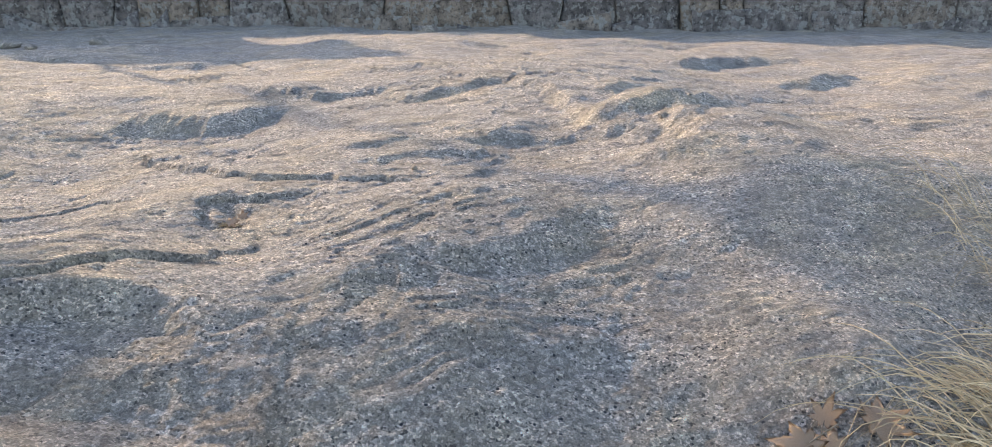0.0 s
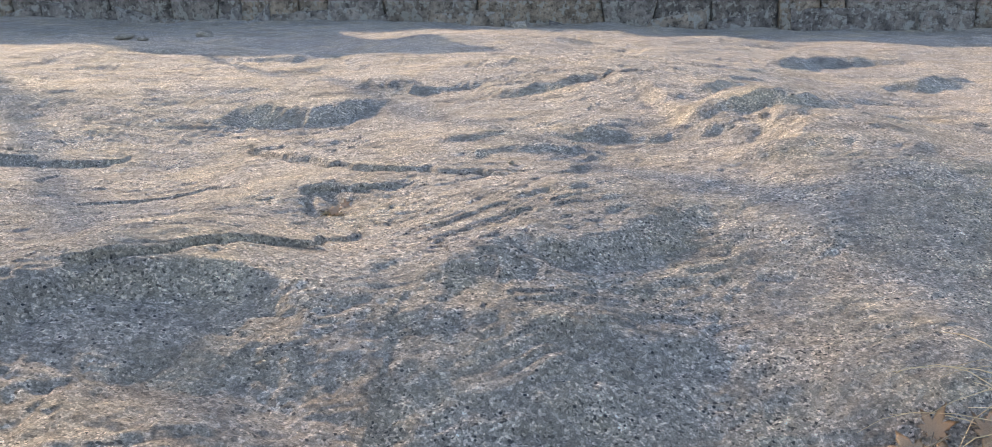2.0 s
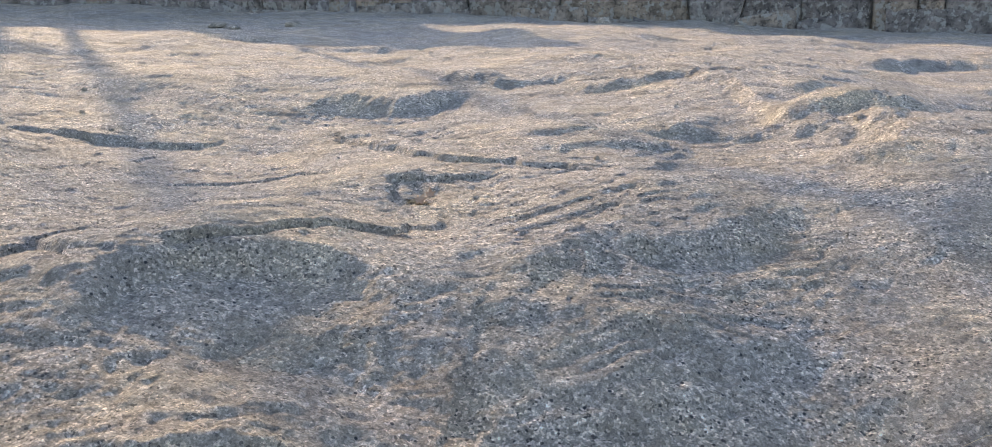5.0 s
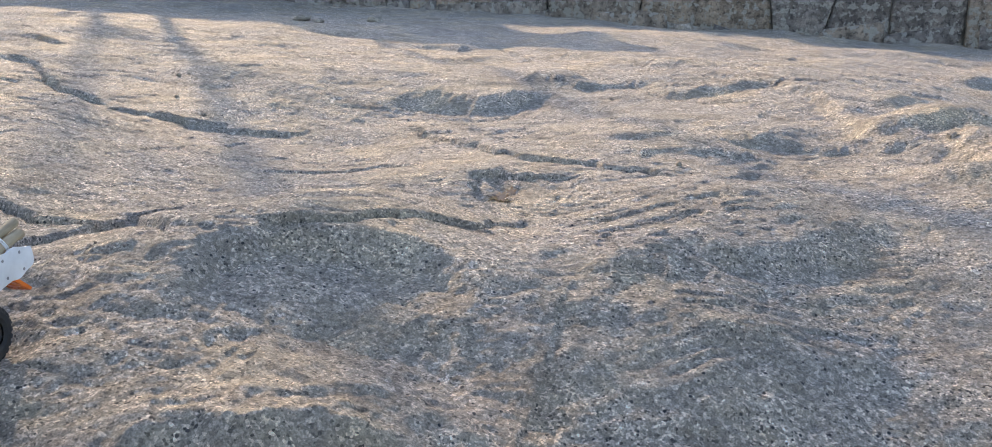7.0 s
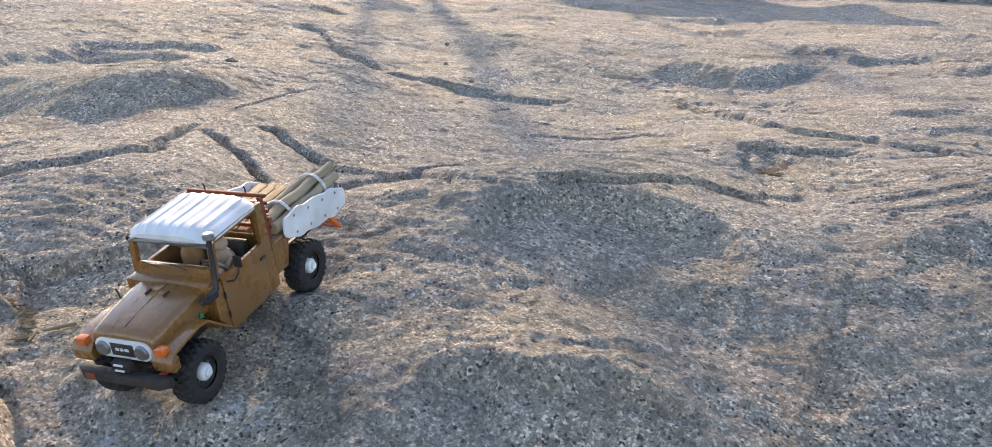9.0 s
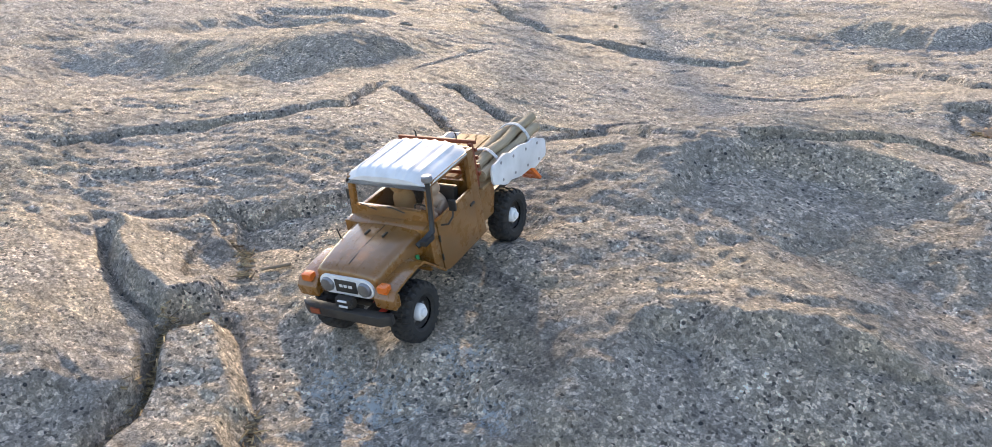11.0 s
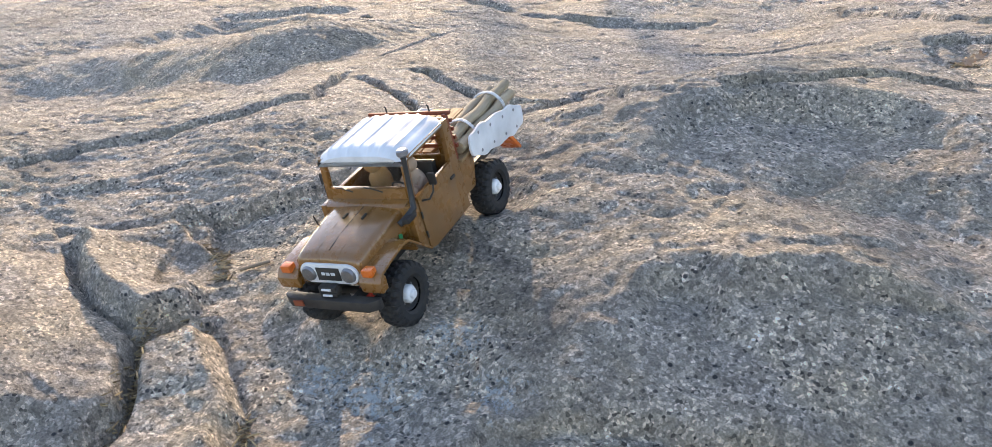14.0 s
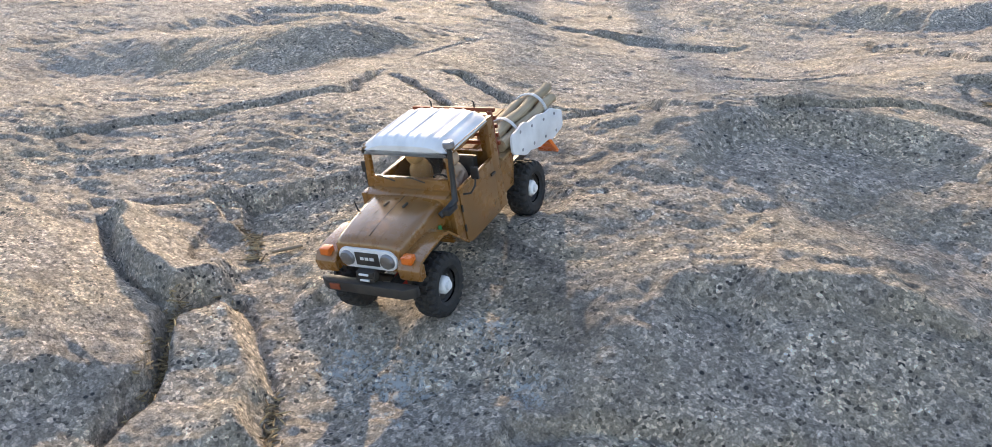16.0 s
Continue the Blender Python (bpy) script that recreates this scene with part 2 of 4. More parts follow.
swell(-0.70, 0.70, 0.16, -0.041)
swell(-0.70, 0.90, 0.16, 0.013)
swell(-0.70, 1.10, 0.16, 0.030)
swell(-0.70, 1.70, 0.16, 0.013)
swell(-0.70, 1.90, 0.16, 0.013)
swell(-0.70, 2.10, 0.16, 0.008)
swell(-0.50, 0.50, 0.16, 0.031)
swell(-0.50, 0.70, 0.16, 0.006)
swell(-0.50, 0.90, 0.16, -0.008)
swell(-0.50, 1.10, 0.16, -0.007)
swell(-0.50, 1.30, 0.16, -0.017)
swell(-0.50, 1.50, 0.16, -0.031)
swell(-0.50, 1.70, 0.16, 0.016)
swell(-0.50, 2.10, 0.16, 0.008)
swell(-0.30, 0.70, 0.16, -0.013)
swell(-0.30, 0.90, 0.16, 0.005)
swell(-0.30, 1.30, 0.16, 0.012)
swell(-0.30, 2.10, 0.16, -0.006)
swell(-0.30, 2.30, 0.16, 0.018)
swell(-0.30, 2.50, 0.16, 0.011)
swell(-0.10, 1.10, 0.16, -0.007)
swell(-0.10, 1.30, 0.16, 0.009)
swell(-0.10, 1.70, 0.16, 0.012)
swell(-0.10, 1.90, 0.16, 0.006)
swell(-0.10, 2.10, 0.16, -0.005)
swell(-0.10, 2.30, 0.16, 0.009)
swell(0.10, 1.10, 0.16, 0.006)
swell(0.10, 1.50, 0.16, -0.020)
swell(0.30, 1.10, 0.16, 0.007)
ledge([(-0.739, 1.068), (-0.697, 1.101), (-0.643, 1.155), (-0.575, 1.272), (-0.491, 1.327), (-0.459, 1.445), (-0.430, 1.530)], 0.011, 0.009, 0.12, foot=0.009)
ledge([(-1.090, 1.083), (-1.070, 1.191), (-0.832, 0.996)], 0.012, 0.012, 0.08, foot=0.006)
ledge([(-0.503, 1.586), (-0.553, 1.620), (-0.597, 1.670), (-0.611, 1.740), (-0.562, 1.770), (-0.487, 1.790), (-0.399, 1.817)], 0.013, 0.009, 0.09, foot=0.007)
crack([(-1.341, 1.577), (-1.405, 1.800), (-1.344, 2.013)], 0.006, 0.010)
ledge([(-1.111, 1.662), (-1.032, 1.718), (-0.992, 1.785), (-0.923, 1.869), (-0.779, 1.832)], 0.007, 0.008, 0.10, foot=0.006)
ledge([(-1.027, 2.364), (-0.765, 2.073), (-0.567, 1.928), (-0.422, 1.922), (-0.276, 1.897), (-0.186, 1.854)], 0.010, 0.010, 0.16, foot=0.009)
ledge([(-0.390, 2.050), (-0.301, 2.064), (-0.158, 2.163), (0.001, 2.163)], 0.016, 0.04, 0.12)
ledge([(-1.210, 2.642), (-1.066, 2.627), (-0.903, 2.607), (-0.797, 2.703), (-0.689, 2.837)], 0.050, 0.11, 0.25, taper=0.10)
ledge([(-0.662, 2.947), (-0.540, 3.043), (-0.412, 3.078)], 0.016, 0.02, 0.2)
ledge([(-1.709, 2.063), (-1.560, 2.046), (-1.434, 2.055), (-1.321, 2.116), (-1.269, 2.193)], 0.013, 0.012, 0.12, foot=0.006)
ledge([(0.853, 4.274), (1.243, 4.739), (1.586, 4.770)], 0.060, 0.12, 0.2)
ledge([(1.115, 3.705), (1.292, 3.689), (1.613, 3.982)], 0.040, 0.10, 0.2)
ledge([(0.359, 2.397), (0.428, 2.294), (0.505, 2.272)], 0.04, 0.09, 0.15)
ledge([(0.169, 2.360), (0.266, 2.316), (0.391, 2.264), (0.416, 2.046)], 0.030, 0.07, 0.15)
ledge([(-1.293, 0.499), (-1.232, 0.554), (-1.165, 0.618), (-1.122, 0.703), (-1.096, 0.811), (-1.094, 0.896), (-1.099, 1.014), (-1.083, 1.153)], 0.016, 0.012, 0.14, foot=0.014, wobble=0.25)
ledge([(-1.364, 0.310), (-1.383, 0.402), (-1.333, 0.458), (-1.279, 0.504), (-1.210, 0.559), (-1.184, 0.618), (-1.142, 0.671)], 0.005, 0.010, 0.10, foot=0.006)
crack([(-1.500, 1.060), (-1.381, 1.018), (-1.301, 0.997), (-1.195, 0.939), (-1.113, 0.851)], 0.010, 0.028)
ledge([(-1.450, 1.173), (-1.349, 1.134), (-1.265, 1.116), (-1.178, 1.106), (-1.073, 1.123)], 0.009, 0.008, 0.10, foot=0.014)
ledge([(-1.687, 0.454), (-1.684, 0.504), (-1.618, 0.616), (-1.577, 0.702), (-1.464, 0.782), (-1.427, 0.879), (-1.540, 1.081)], 0.012, 0.010, 0.14, foot=0.012)
ledge([(-2.630, 2.499), (-2.500, 2.459), (-2.247, 2.224), (-2.057, 2.115), (-1.869, 2.078)], 0.015, 0.012, 0.2, foot=0.012)
ledge([(-3.093, 3.009), (-2.778, 2.818), (-2.689, 2.818)], 0.02, 0.02, 0.2, foot=0.01)
ledge([(-1.854, 2.060), (-1.585, 2.052), (-1.464, 2.072)], 0.008, 0.010, 0.2, foot=0.008)
ledge([(-2.812, 0.789), (-2.578, 0.895), (-2.250, 0.958), (-1.880, 0.995), (-1.692, 1.132), (-1.631, 1.307), (-1.673, 1.490)], 0.068, 0.20, 0.45, taper=0.25, wobble=0.5)
ledge([(-2.700, 1.517), (-2.546, 1.664), (-2.416, 1.939)], 0.02, 0.04, 0.25, taper=0.1)
ledge([(-1.346, 0.379), (-1.295, 0.359), (-1.241, 0.336), (-1.189, 0.324), (-1.148, 0.319), (-1.121, 0.325), (-1.088, 0.324), (-1.077, 0.358), (-1.062, 0.383), (-1.069, 0.406), (-1.096, 0.439)], 0.034, 0.026, 0.06, taper=0.02, level=0.25, wobble=0.25)
crack([(-1.340, 0.378), (-1.241, 0.336), (-1.189, 0.324), (-1.148, 0.319), (-1.121, 0.325), (-1.088, 0.324)], 0.007, 0.014, 0.03, wobble=0.25)
ledge([(-1.160, 0.482), (-1.197, 0.495), (-1.248, 0.503), (-1.282, 0.512)], 0.020, 0.014, 0.04, taper=0.02, wobble=0.25)
ledge([(-1.155, 0.487), (-1.205, 0.525), (-1.239, 0.546), (-1.272, 0.551), (-1.311, 0.525)], 0.020, 0.018, 0.05, taper=0.02, wobble=0.25)
crack([(-1.090, 0.331), (-1.069, 0.315), (-1.044, 0.290), (-1.005, 0.255), (-0.978, 0.225), (-0.966, 0.191), (-0.951, 0.155)], 0.009, 0.038, 0.02, wobble=0.25)
ledge([(-0.832, 0.269), (-0.852, 0.282), (-0.897, 0.321), (-0.940, 0.348), (-1.005, 0.379), (-1.034, 0.389), (-1.049, 0.390)], 0.028, 0.028, 0.06, taper=0.02, level=0.2, wobble=0.25)
crack([(-0.834, 0.267), (-0.899, 0.319), (-0.942, 0.346), (-1.006, 0.378), (-1.037, 0.389)], 0.005, 0.006, 0.02, wobble=0.25)
crack([(-1.085, 0.331), (-1.078, 0.345), (-1.075, 0.362), (-1.054, 0.389), (-1.038, 0.388)], 0.008, 0.026, 0.02, wobble=0.25)
ledge([(-1.010, 0.107), (-1.014, 0.130), (-1.019, 0.158), (-1.012, 0.178), (-1.008, 0.201)], 0.026, 0.030, 0.07, wobble=0.25)
ledge([(-0.977, 0.172), (-0.968, 0.203), (-0.979, 0.237), (-1.014, 0.277)], 0.02, 0.03, 0.06, wobble=0.25)
ledge([(-1.011, 0.543), (-0.963, 0.584), (-0.930, 0.650)], 0.024, 0.035, 0.08)
ledge([(-1.011, 0.675), (-0.978, 0.717), (-0.992, 0.792)], 0.018, 0.03, 0.08)
ledge([(-1.157, 0.491), (-1.114, 0.544), (-1.094, 0.629)], 0.008, 0.04, 0.08)
ledge([(-0.988, 0.419), (-0.942, 0.461), (-0.915, 0.519), (-0.882, 0.573)], 0.018, 0.03, 0.07)
ledge([(-0.608, 0.593), (-0.568, 0.628), (-0.546, 0.657)], 0.018, 0.03, 0.08)
ledge([(-0.607, 0.645), (-0.563, 0.644), (-0.522, 0.645), (-0.480, 0.683), (-0.427, 0.709), (-0.340, 0.752)], 0.030, 0.045, 0.10, taper=0.08)
crack([(-0.595, 0.651), (-0.534, 0.629), (-0.481, 0.627)], 0.014, 0.010)
ledge([(-0.678, 0.365), (-0.662, 0.402), (-0.629, 0.436), (-0.583, 0.469), (-0.509, 0.503), (-0.444, 0.547), (-0.375, 0.584)], 0.016, 0.010, 0.06, foot=0.004)
ledge([(-0.71, 0.871), (-0.721, 0.981), (-0.686, 1.048), (-0.589, 1.088), (-0.482, 1.108), (-0.418, 1.046)], 0.036, 0.055, 0.16, taper=0.1)
ledge([(-0.342, 1.169), (-0.284, 1.196), (-0.196, 1.177), (-0.131, 1.242), (-0.08, 1.313), (0.02, 1.348), (0.104, 1.431), (0.257, 1.644)], 0.034, 0.09, 0.20, taper=0.15)
ledge([(-0.308, 2.553), (-0.18, 2.379), (-0.005, 2.27), (0.131, 2.404), (0.208, 2.546)], 0.035, 0.14, 0.25, taper=0.15)
ledge([(-0.096, 2.152), (-0.03, 2.088), (0.046, 2.163)], 0.012, 0.05, 0.15)
ledge([(0.689, 2.584), (0.788, 2.545), (0.946, 2.705)], 0.015, 0.05, 0.15)
ledge([(-1.449, 3.765), (-1.241, 4.161), (-1.194, 4.316)], 0.02, 0.08, 0.3)
ledge([(0.659, 2.011), (0.709, 1.985), (0.798, 2.083)], 0.016, 0.05, 0.1)
ledge([(-2.635, 1.197), (-2.55, 1.502), (-2.292, 1.679)], 0.03, 0.10, 0.3)
crack([(-1.582, 1.185), (-1.606, 1.371), (-1.605, 1.552)], 0.007, 0.012)
ledge([(-1.507, 0.429), (-1.457, 0.512), (-1.423, 0.567)], 0.008, 0.012, 0.08)
ledge([(-2.815, 3.557), (-2.699, 3.723), (-2.752, 4.170)], 0.02, 0.05, 0.2)
crack([(-3.122, 1.784), (-3.161, 2.192), (-3.187, 2.718)], 0.008, 0.014)
mound(-0.930, 0.790, 0.11, 0.10, 0, -0.026)
mound(-0.760, 3.060, 0.13, 0.085, -35, 0.038, 1.4)
mound(0.460, 2.620, 0.17, 0.11, 20, 0.055, 1.4)
mound(0.300, 2.480, 0.08, 0.06, 0, 0.02, 1.4)
mound(0.400, 2.060, 0.07, 0.09, 30, 0.025, 1.3)
mound(-0.221, 1.005, 0.035, 0.028, 20, 0.008, 1.5)
mound(0.070, 1.150, 0.10, 0.03, 10, 0.012, 1.2)
mound(-0.195, 1.122, 0.08, 0.02, 15, 0.008, 1.2)
mound(-0.926, 1.285, 0.030, 0.016, -10, -0.012, 1.5)
mound(-0.535, 1.690, 0.05, 0.05, 0, -0.014, 1.3)
mound(0.27, 1.06, 0.05, 0.03, 0, -0.006)
crack([(-1.032, 3.895), (-1.588, 4.894), (-1.783, 4.83), (-1.942, 4.524)], 0.008, 0.012)
ledge([(-0.356, 2.858), (-0.162, 2.94), (-0.034, 3.106), (0.088, 2.925), (0.197, 2.417)], 0.03, 0.07, 0.15)
ledge([(-0.425, 2.214), (-0.334, 2.216), (-0.212, 2.284)], 0.012, 0.03, 0.10)
ledge([(-0.112, 2.246), (-0.037, 2.315), (0.102, 2.305), (0.206, 2.309)], 0.02, 0.05, 0.12)
ledge([(-0.151, 1.876), (-0.092, 1.913), (-0.007, 2.057)], 0.014, 0.03, 0.10)
ledge([(0.248, 2.869), (0.342, 2.824), (0.499, 3.2)], 0.02, 0.05, 0.12)
ledge([(0.289, 2.279), (0.366, 2.23), (0.441, 2.288)], 0.02, 0.06, 0.12)
mound(-0.47, 0.92, 0.17, 0.07, 15, -0.022)
swell(-0.63, 0.57, 0.085, 0.028)
mound(-0.43, 0.71, 0.22, 0.07, 18, 0.026)
# weathered relief: lumps with sharp creases between them, drawn out along the rock's bedding
BX, BY = GX * 0.94 + GY * 0.34, GY * 0.94 - GX * 0.34
BX = BX + 0.05 * rough(GX, GY, 0.21, 41) + 0.015 * rough(GX, GY, 0.06, 42)
BY = BY + 0.04 * rough(GX, GY, 0.19, 43) + 0.012 * rough(GX, GY, 0.05, 44)
GZ += 0.008 * rough(GX, GY, 0.31, 11)
relief = 0.005 * rough(BX * 0.6, BY, 0.12, 12) + 0.0034 * (np.abs(rough(BX * 0.5, BY, 0.075, 17)) - 0.4)
relief += 0.0019 * rough(BX * 0.55, BY, 0.043, 13) + 0.0020 * (np.abs(rough(BX * 0.6, BY, 0.028, 18)) - 0.4)
relief += 0.0015 * rough(BX * 0.7, BY, 0.017, 14)
# flaked patches: shallow scars with broken edges, long ones and short ones
worn_at = np.clip(0.9 * rough(GX, GY, 0.37, 25) + 0.6, 0.3, 1)
flake = 0.6 * rough(BX * 0.4, BY, 0.060, 21) + 0.4 * rough(BX * 0.5, BY, 0.022, 22)
relief -= worn_at * (0.0026 * (1 + np.tanh(26 * (flake - 0.30))) + 0.0014 * (1 + np.tanh(24 * (flake + 0.08))))
relief -= 0.017 * worn_at * np.clip(rough(BX * 0.45, BY, 0.024, 23) - 0.46, 0, 0.35) + 0.012 * worn_at * np.clip(rough(GX, GY, 0.012, 24) - 0.5, 0, 0.4)
# the boulders beside the deep crack, and the steep slope beside them, are worn smooth
calm = 0.82 - 0.66 * np.exp(-(((GX + 1.12) / 0.30) ** 2 + ((GY - 0.30) / 0.27) ** 2) ** 2) - 0.20 * np.exp(-(((GX + 0.45) / 0.42) ** 2 + ((GY - 0.45) / 0.25) ** 2) ** 2)
calm -= 0.35 * np.exp(-(((GX + 2.0) / 0.75) ** 2 + ((GY - 1.15) / 0.42) ** 2) ** 2) + 0.25 * np.exp(-(((GX + 1.35) / 0.35) ** 2 + ((GY - 0.85) / 0.30) ** 2) ** 2)
GZ += relief * np.clip(calm, 0.1, 1) + 0.0013 * rough(GX, GY, 0.011, 15)
# the rock rises a little toward the wall
climb = np.clip((GY - 3.0) / 3.5, 0, 1)
GZ += 0.065 * climb * climb * (3 - 2 * climb) * (1 + 0.16 * rough(GX, GY, 0.9, 36) + 0.10 * rough(GX, GY, 0.35, 37))
# further off: broad undulations and long low ridges
off = np.clip((GY - 1.5) / 1.5, 0, 1)
GZ += off * (0.016 * rough(BX * 0.5, BY, 0.34, 33) + 0.009 * rough(BX * 0.45, BY, 0.15, 34) + 0.005 * np.abs(rough(BX * 0.4, BY, 0.07, 35)))
GZ += np.clip((GY - 3.0) / 3, 0, 1) * (0.030 * rough(GX, GY, 0.9, 31) + 0.014 * rough(GX, GY, 0.35, 32))


def rest(x, y, z, size):
    """Bring the rock to a height round a place where something stands on it."""
    w = np.exp(-(((GX - x) ** 2 + (GY - y) ** 2) / size ** 2) ** 1.5)
    GZ[...] += w * (z - GZ) * 0.97


TRUCK_AT = pose(-0.8900, 0.5874, 0.1928, 3.03, 9.16, -75.99)
TRUCK_SIZE, AXLE = 0.957, 0.1197
for wheel_x in (AXLE, -AXLE):
    for wheel_y in (0.053, -0.053):
        foot = TRUCK_AT @ Vector((wheel_x * TRUCK_SIZE, wheel_y * TRUCK_SIZE, 0.0006))
        rest(foot.x, foot.y, foot.z, 0.045)
far_away = np.clip((np.hypot(GX, GY) - 12) / 30, 0, 1)
GZ += far_away * 0.5 * rough(GX, GY, 9.0, 16)


def height(x, y):
    """The rock's height at a place."""
    i = int(np.clip(np.searchsorted(X_LINES, x), 1, len(X_LINES) - 1))
    j = int(np.clip(np.searchsorted(Y_LINES, y), 1, len(Y_LINES) - 1))
    f = (x - X_LINES[i - 1]) / (X_LINES[i] - X_LINES[i - 1])
    g = (y - Y_LINES[j - 1]) / (Y_LINES[j] - Y_LINES[j - 1])
    return float((GZ[j - 1, i - 1] * (1 - f) + GZ[j - 1, i] * f) * (1 - g) + (GZ[j, i - 1] * (1 - f) + GZ[j, i] * f) * g)


def build_ground():
    rows, cols = GX.shape
    me = bpy.data.meshes.new("ground")
    me.vertices.add(rows * cols)
    me.vertices.foreach_set("co", np.stack([GX, GY, GZ], -1).astype(np.float32).ravel())
    a = (np.arange(rows - 1)[:, None] * cols + np.arange(cols - 1)[None]).ravel()
    quads = np.stack([a, a + 1, a + cols + 1, a + cols], -1).astype(np.int32)
    me.loops.add(quads.size)
    me.loops.foreach_set("vertex_index", quads.ravel())
    me.polygons.add(len(quads))
    me.polygons.foreach_set("loop_start", np.arange(0, quads.size, 4, dtype=np.int32))
    me.polygons.foreach_set("use_smooth", np.ones(len(quads), dtype=bool))
    me.update(calc_edges=True)
    me.materials.append(GRANITE)
    return tagged(new("ground", me), "uneven weathered granite outcrop with ledges, cracks and coarse grains", "rock", kind="structure")


build_ground()

# ---- the wall behind the rock ----
def part(name, bm, mat, parent, label=""):
    me = bpy.data.meshes.new(name)
    bm.to_mesh(me)
    bm.free()
    me.materials.append(mat)
    ob = new(name, me)
    ob.parent = parent
    if label:
        ob["label"] = label
    return ob


def stone_mat():
    m, n, l, b = material("lichened_fieldstone", 0.9)
    place = n.new("ShaderNodeTexCoord").outputs["Object"]
    own = n.new("ShaderNodeObjectInfo").outputs["Random"]

    def noise_at(scale, detail):
        t = node(n, "TexNoise", Scale=scale, Detail=detail, Roughness=0.65)
        l.new(place, t.inputs["Vector"])
        return t.outputs["Fac"]
    base = ramp(n, l, own, [(0.0, (0.20, 0.175, 0.16)), (0.3, (0.31, 0.265, 0.23)), (0.5, (0.24, 0.215, 0.20)), (0.7, (0.36, 0.285, 0.22)), (1.0, (0.30, 0.27, 0.245))])
    base = mix(n, l, base, ramp(n, l, noise_at(7, 8), [(0.36, (0.42, 0.41, 0.40)), (0.5, (0.9, 0.9, 0.9)), (0.64, (1.35, 1.31, 1.26))]), 0.9, "MULTIPLY")
    pits = ramp(n, l, noise_at(26, 7), [(0.38, (0.35, 0.35, 0.36)), (0.46, (0.9, 0.9, 0.9)), (0.6, (1.1, 1.1, 1.1))])
    base = mix(n, l, base, pits, 0.85, "MULTIPLY")
    lichen = ramp(n, l, noise_at(15, 9), [(0.53, (0, 0, 0)), (0.56, (0.75, 0.75, 0.75))])
    l.new(mix(n, l, base, (0.42, 0.395, 0.35), lichen), b.inputs["Base Color"])
    bump(n, l, b, noise_at(16, 10), 1.0, 0.08)
    return m


STONE = stone_mat()
WALL_FACE = 8.45


def wall():
    m, n, l, b = material("dark_joint", 0.95)
    t = node(n, "TexNoise", Scale=30.0, Detail=6.0)
    l.new(ramp(n, l, t.outputs["Fac"], [(0.3, (0.15, 0.13, 0.11)), (0.7, (0.28, 0.24, 0.20))]), b.inputs["Base Color"])
    bm = bmesh.new()
    bmesh.ops.create_cube(bm, size=1, matrix=Matrix.Translation((0, WALL_FACE + 0.32, 0.35)) @ Matrix.Diagonal((22, 0.5, 1.7, 1)))
    # unseen higher end, added so the wall's shade reaches further over the rock
    bmesh.ops.create_cube(bm, size=1, matrix=Matrix.Translation((-7.6, WALL_FACE + 0.32, 1.68)) @ Matrix.Diagonal((6.6, 0.496, 1.0, 1)))
    me = bpy.data.meshes.new("wall_north")
    bm.to_mesh(me)
    bm.free()
    me.materials.append(m)
    return tagged(new("wall_north", me), "old grey and brown fieldstone retaining wall with lichen", "wall", kind="structure")


WALL = wall()


def wall_stones():
    """Irregular stones, each cut by slanting joints, in rough courses; one end is built higher, out of view, to widen
    the wall's shade.
    """
    rng = random.Random(7)
    z = -0.50
    for course in range(7):
        tall = (0.62, 0.46, 0.40, 0.34, 0.32, 0.34, 0.32)[course]
        x = -10.6 + 0.3 * (course % 2)
        lean = rng.uniform(-0.05, 0.05)
        while x < (10.6 if course < 4 else -4.4):
            wide = rng.choice((0.22, 0.34, 0.48, 0.62, 0.80, 1.0)) * rng.uniform(0.8, 1.2)
            lean2 = rng.uniform(-0.13, 0.13)
            up0, up1 = rng.uniform(-0.13, 0.11), rng.uniform(-0.13, 0.11)
            drop = 0.15 if course else 0.0
            corners = [(x + 0.006 + lean * -0.5, z - drop), (x + wide * 0.5, z - drop - rng.uniform(-0.01, 0.02)), (x + wide - 0.006 - lean2 * 0.5, z - drop),
                       (x + wide - 0.006 + lean2 * 0.2, z + tall * 0.5), (x + wide - 0.006 + lean2 * 0.5, z + tall + up1 - 0.012), (x + wide * 0.55, z + tall + (up0 + up1) / 2 - rng.uniform(0, 0.02)),
                       (x + 0.006 + lean * 0.5, z + tall + up0 - 0.012), (x + 0.006 + lean * 0.2, z + tall * 0.55)]
            cx, cz = x + wide / 2, z + tall / 2
            front = WALL_FACE - rng.uniform(0.0, 0.05) + 0.03 * min(course, 2)
            bm = bmesh.new()
            back = [bm.verts.new((a - cx, WALL_FACE + 0.16, c - cz)) for a, c in corners]
            rim = [bm.verts.new((a - cx, front + 0.018, c - cz)) for a, c in corners]
            face = [bm.verts.new(((a - cx) * 0.93, front + rng.uniform(-0.012, 0.012), (c - cz) * 0.93)) for a, c in corners]
            mid = bm.verts.new((rng.uniform(-0.05, 0.05), front - rng.uniform(0.005, 0.03), rng.uniform(-0.04, 0.04)))
            for i in range(8):
                bm.faces.new((back[i - 1], back[i], rim[i], rim[i - 1]))
                bm.faces.new((rim[i - 1], rim[i], face[i], face[i - 1]))
                bm.faces.new((face[i - 1], face[i], mid))
            bmesh.ops.recalc_face_normals(bm, faces=bm.faces)
            for f in bm.faces:
                f.smooth = True
            ob = part("stone", bm, STONE, WALL)
            ob.location = (cx, 0, cz)
            x += wide
            lean = lean2
        z += tall


wall_stones()

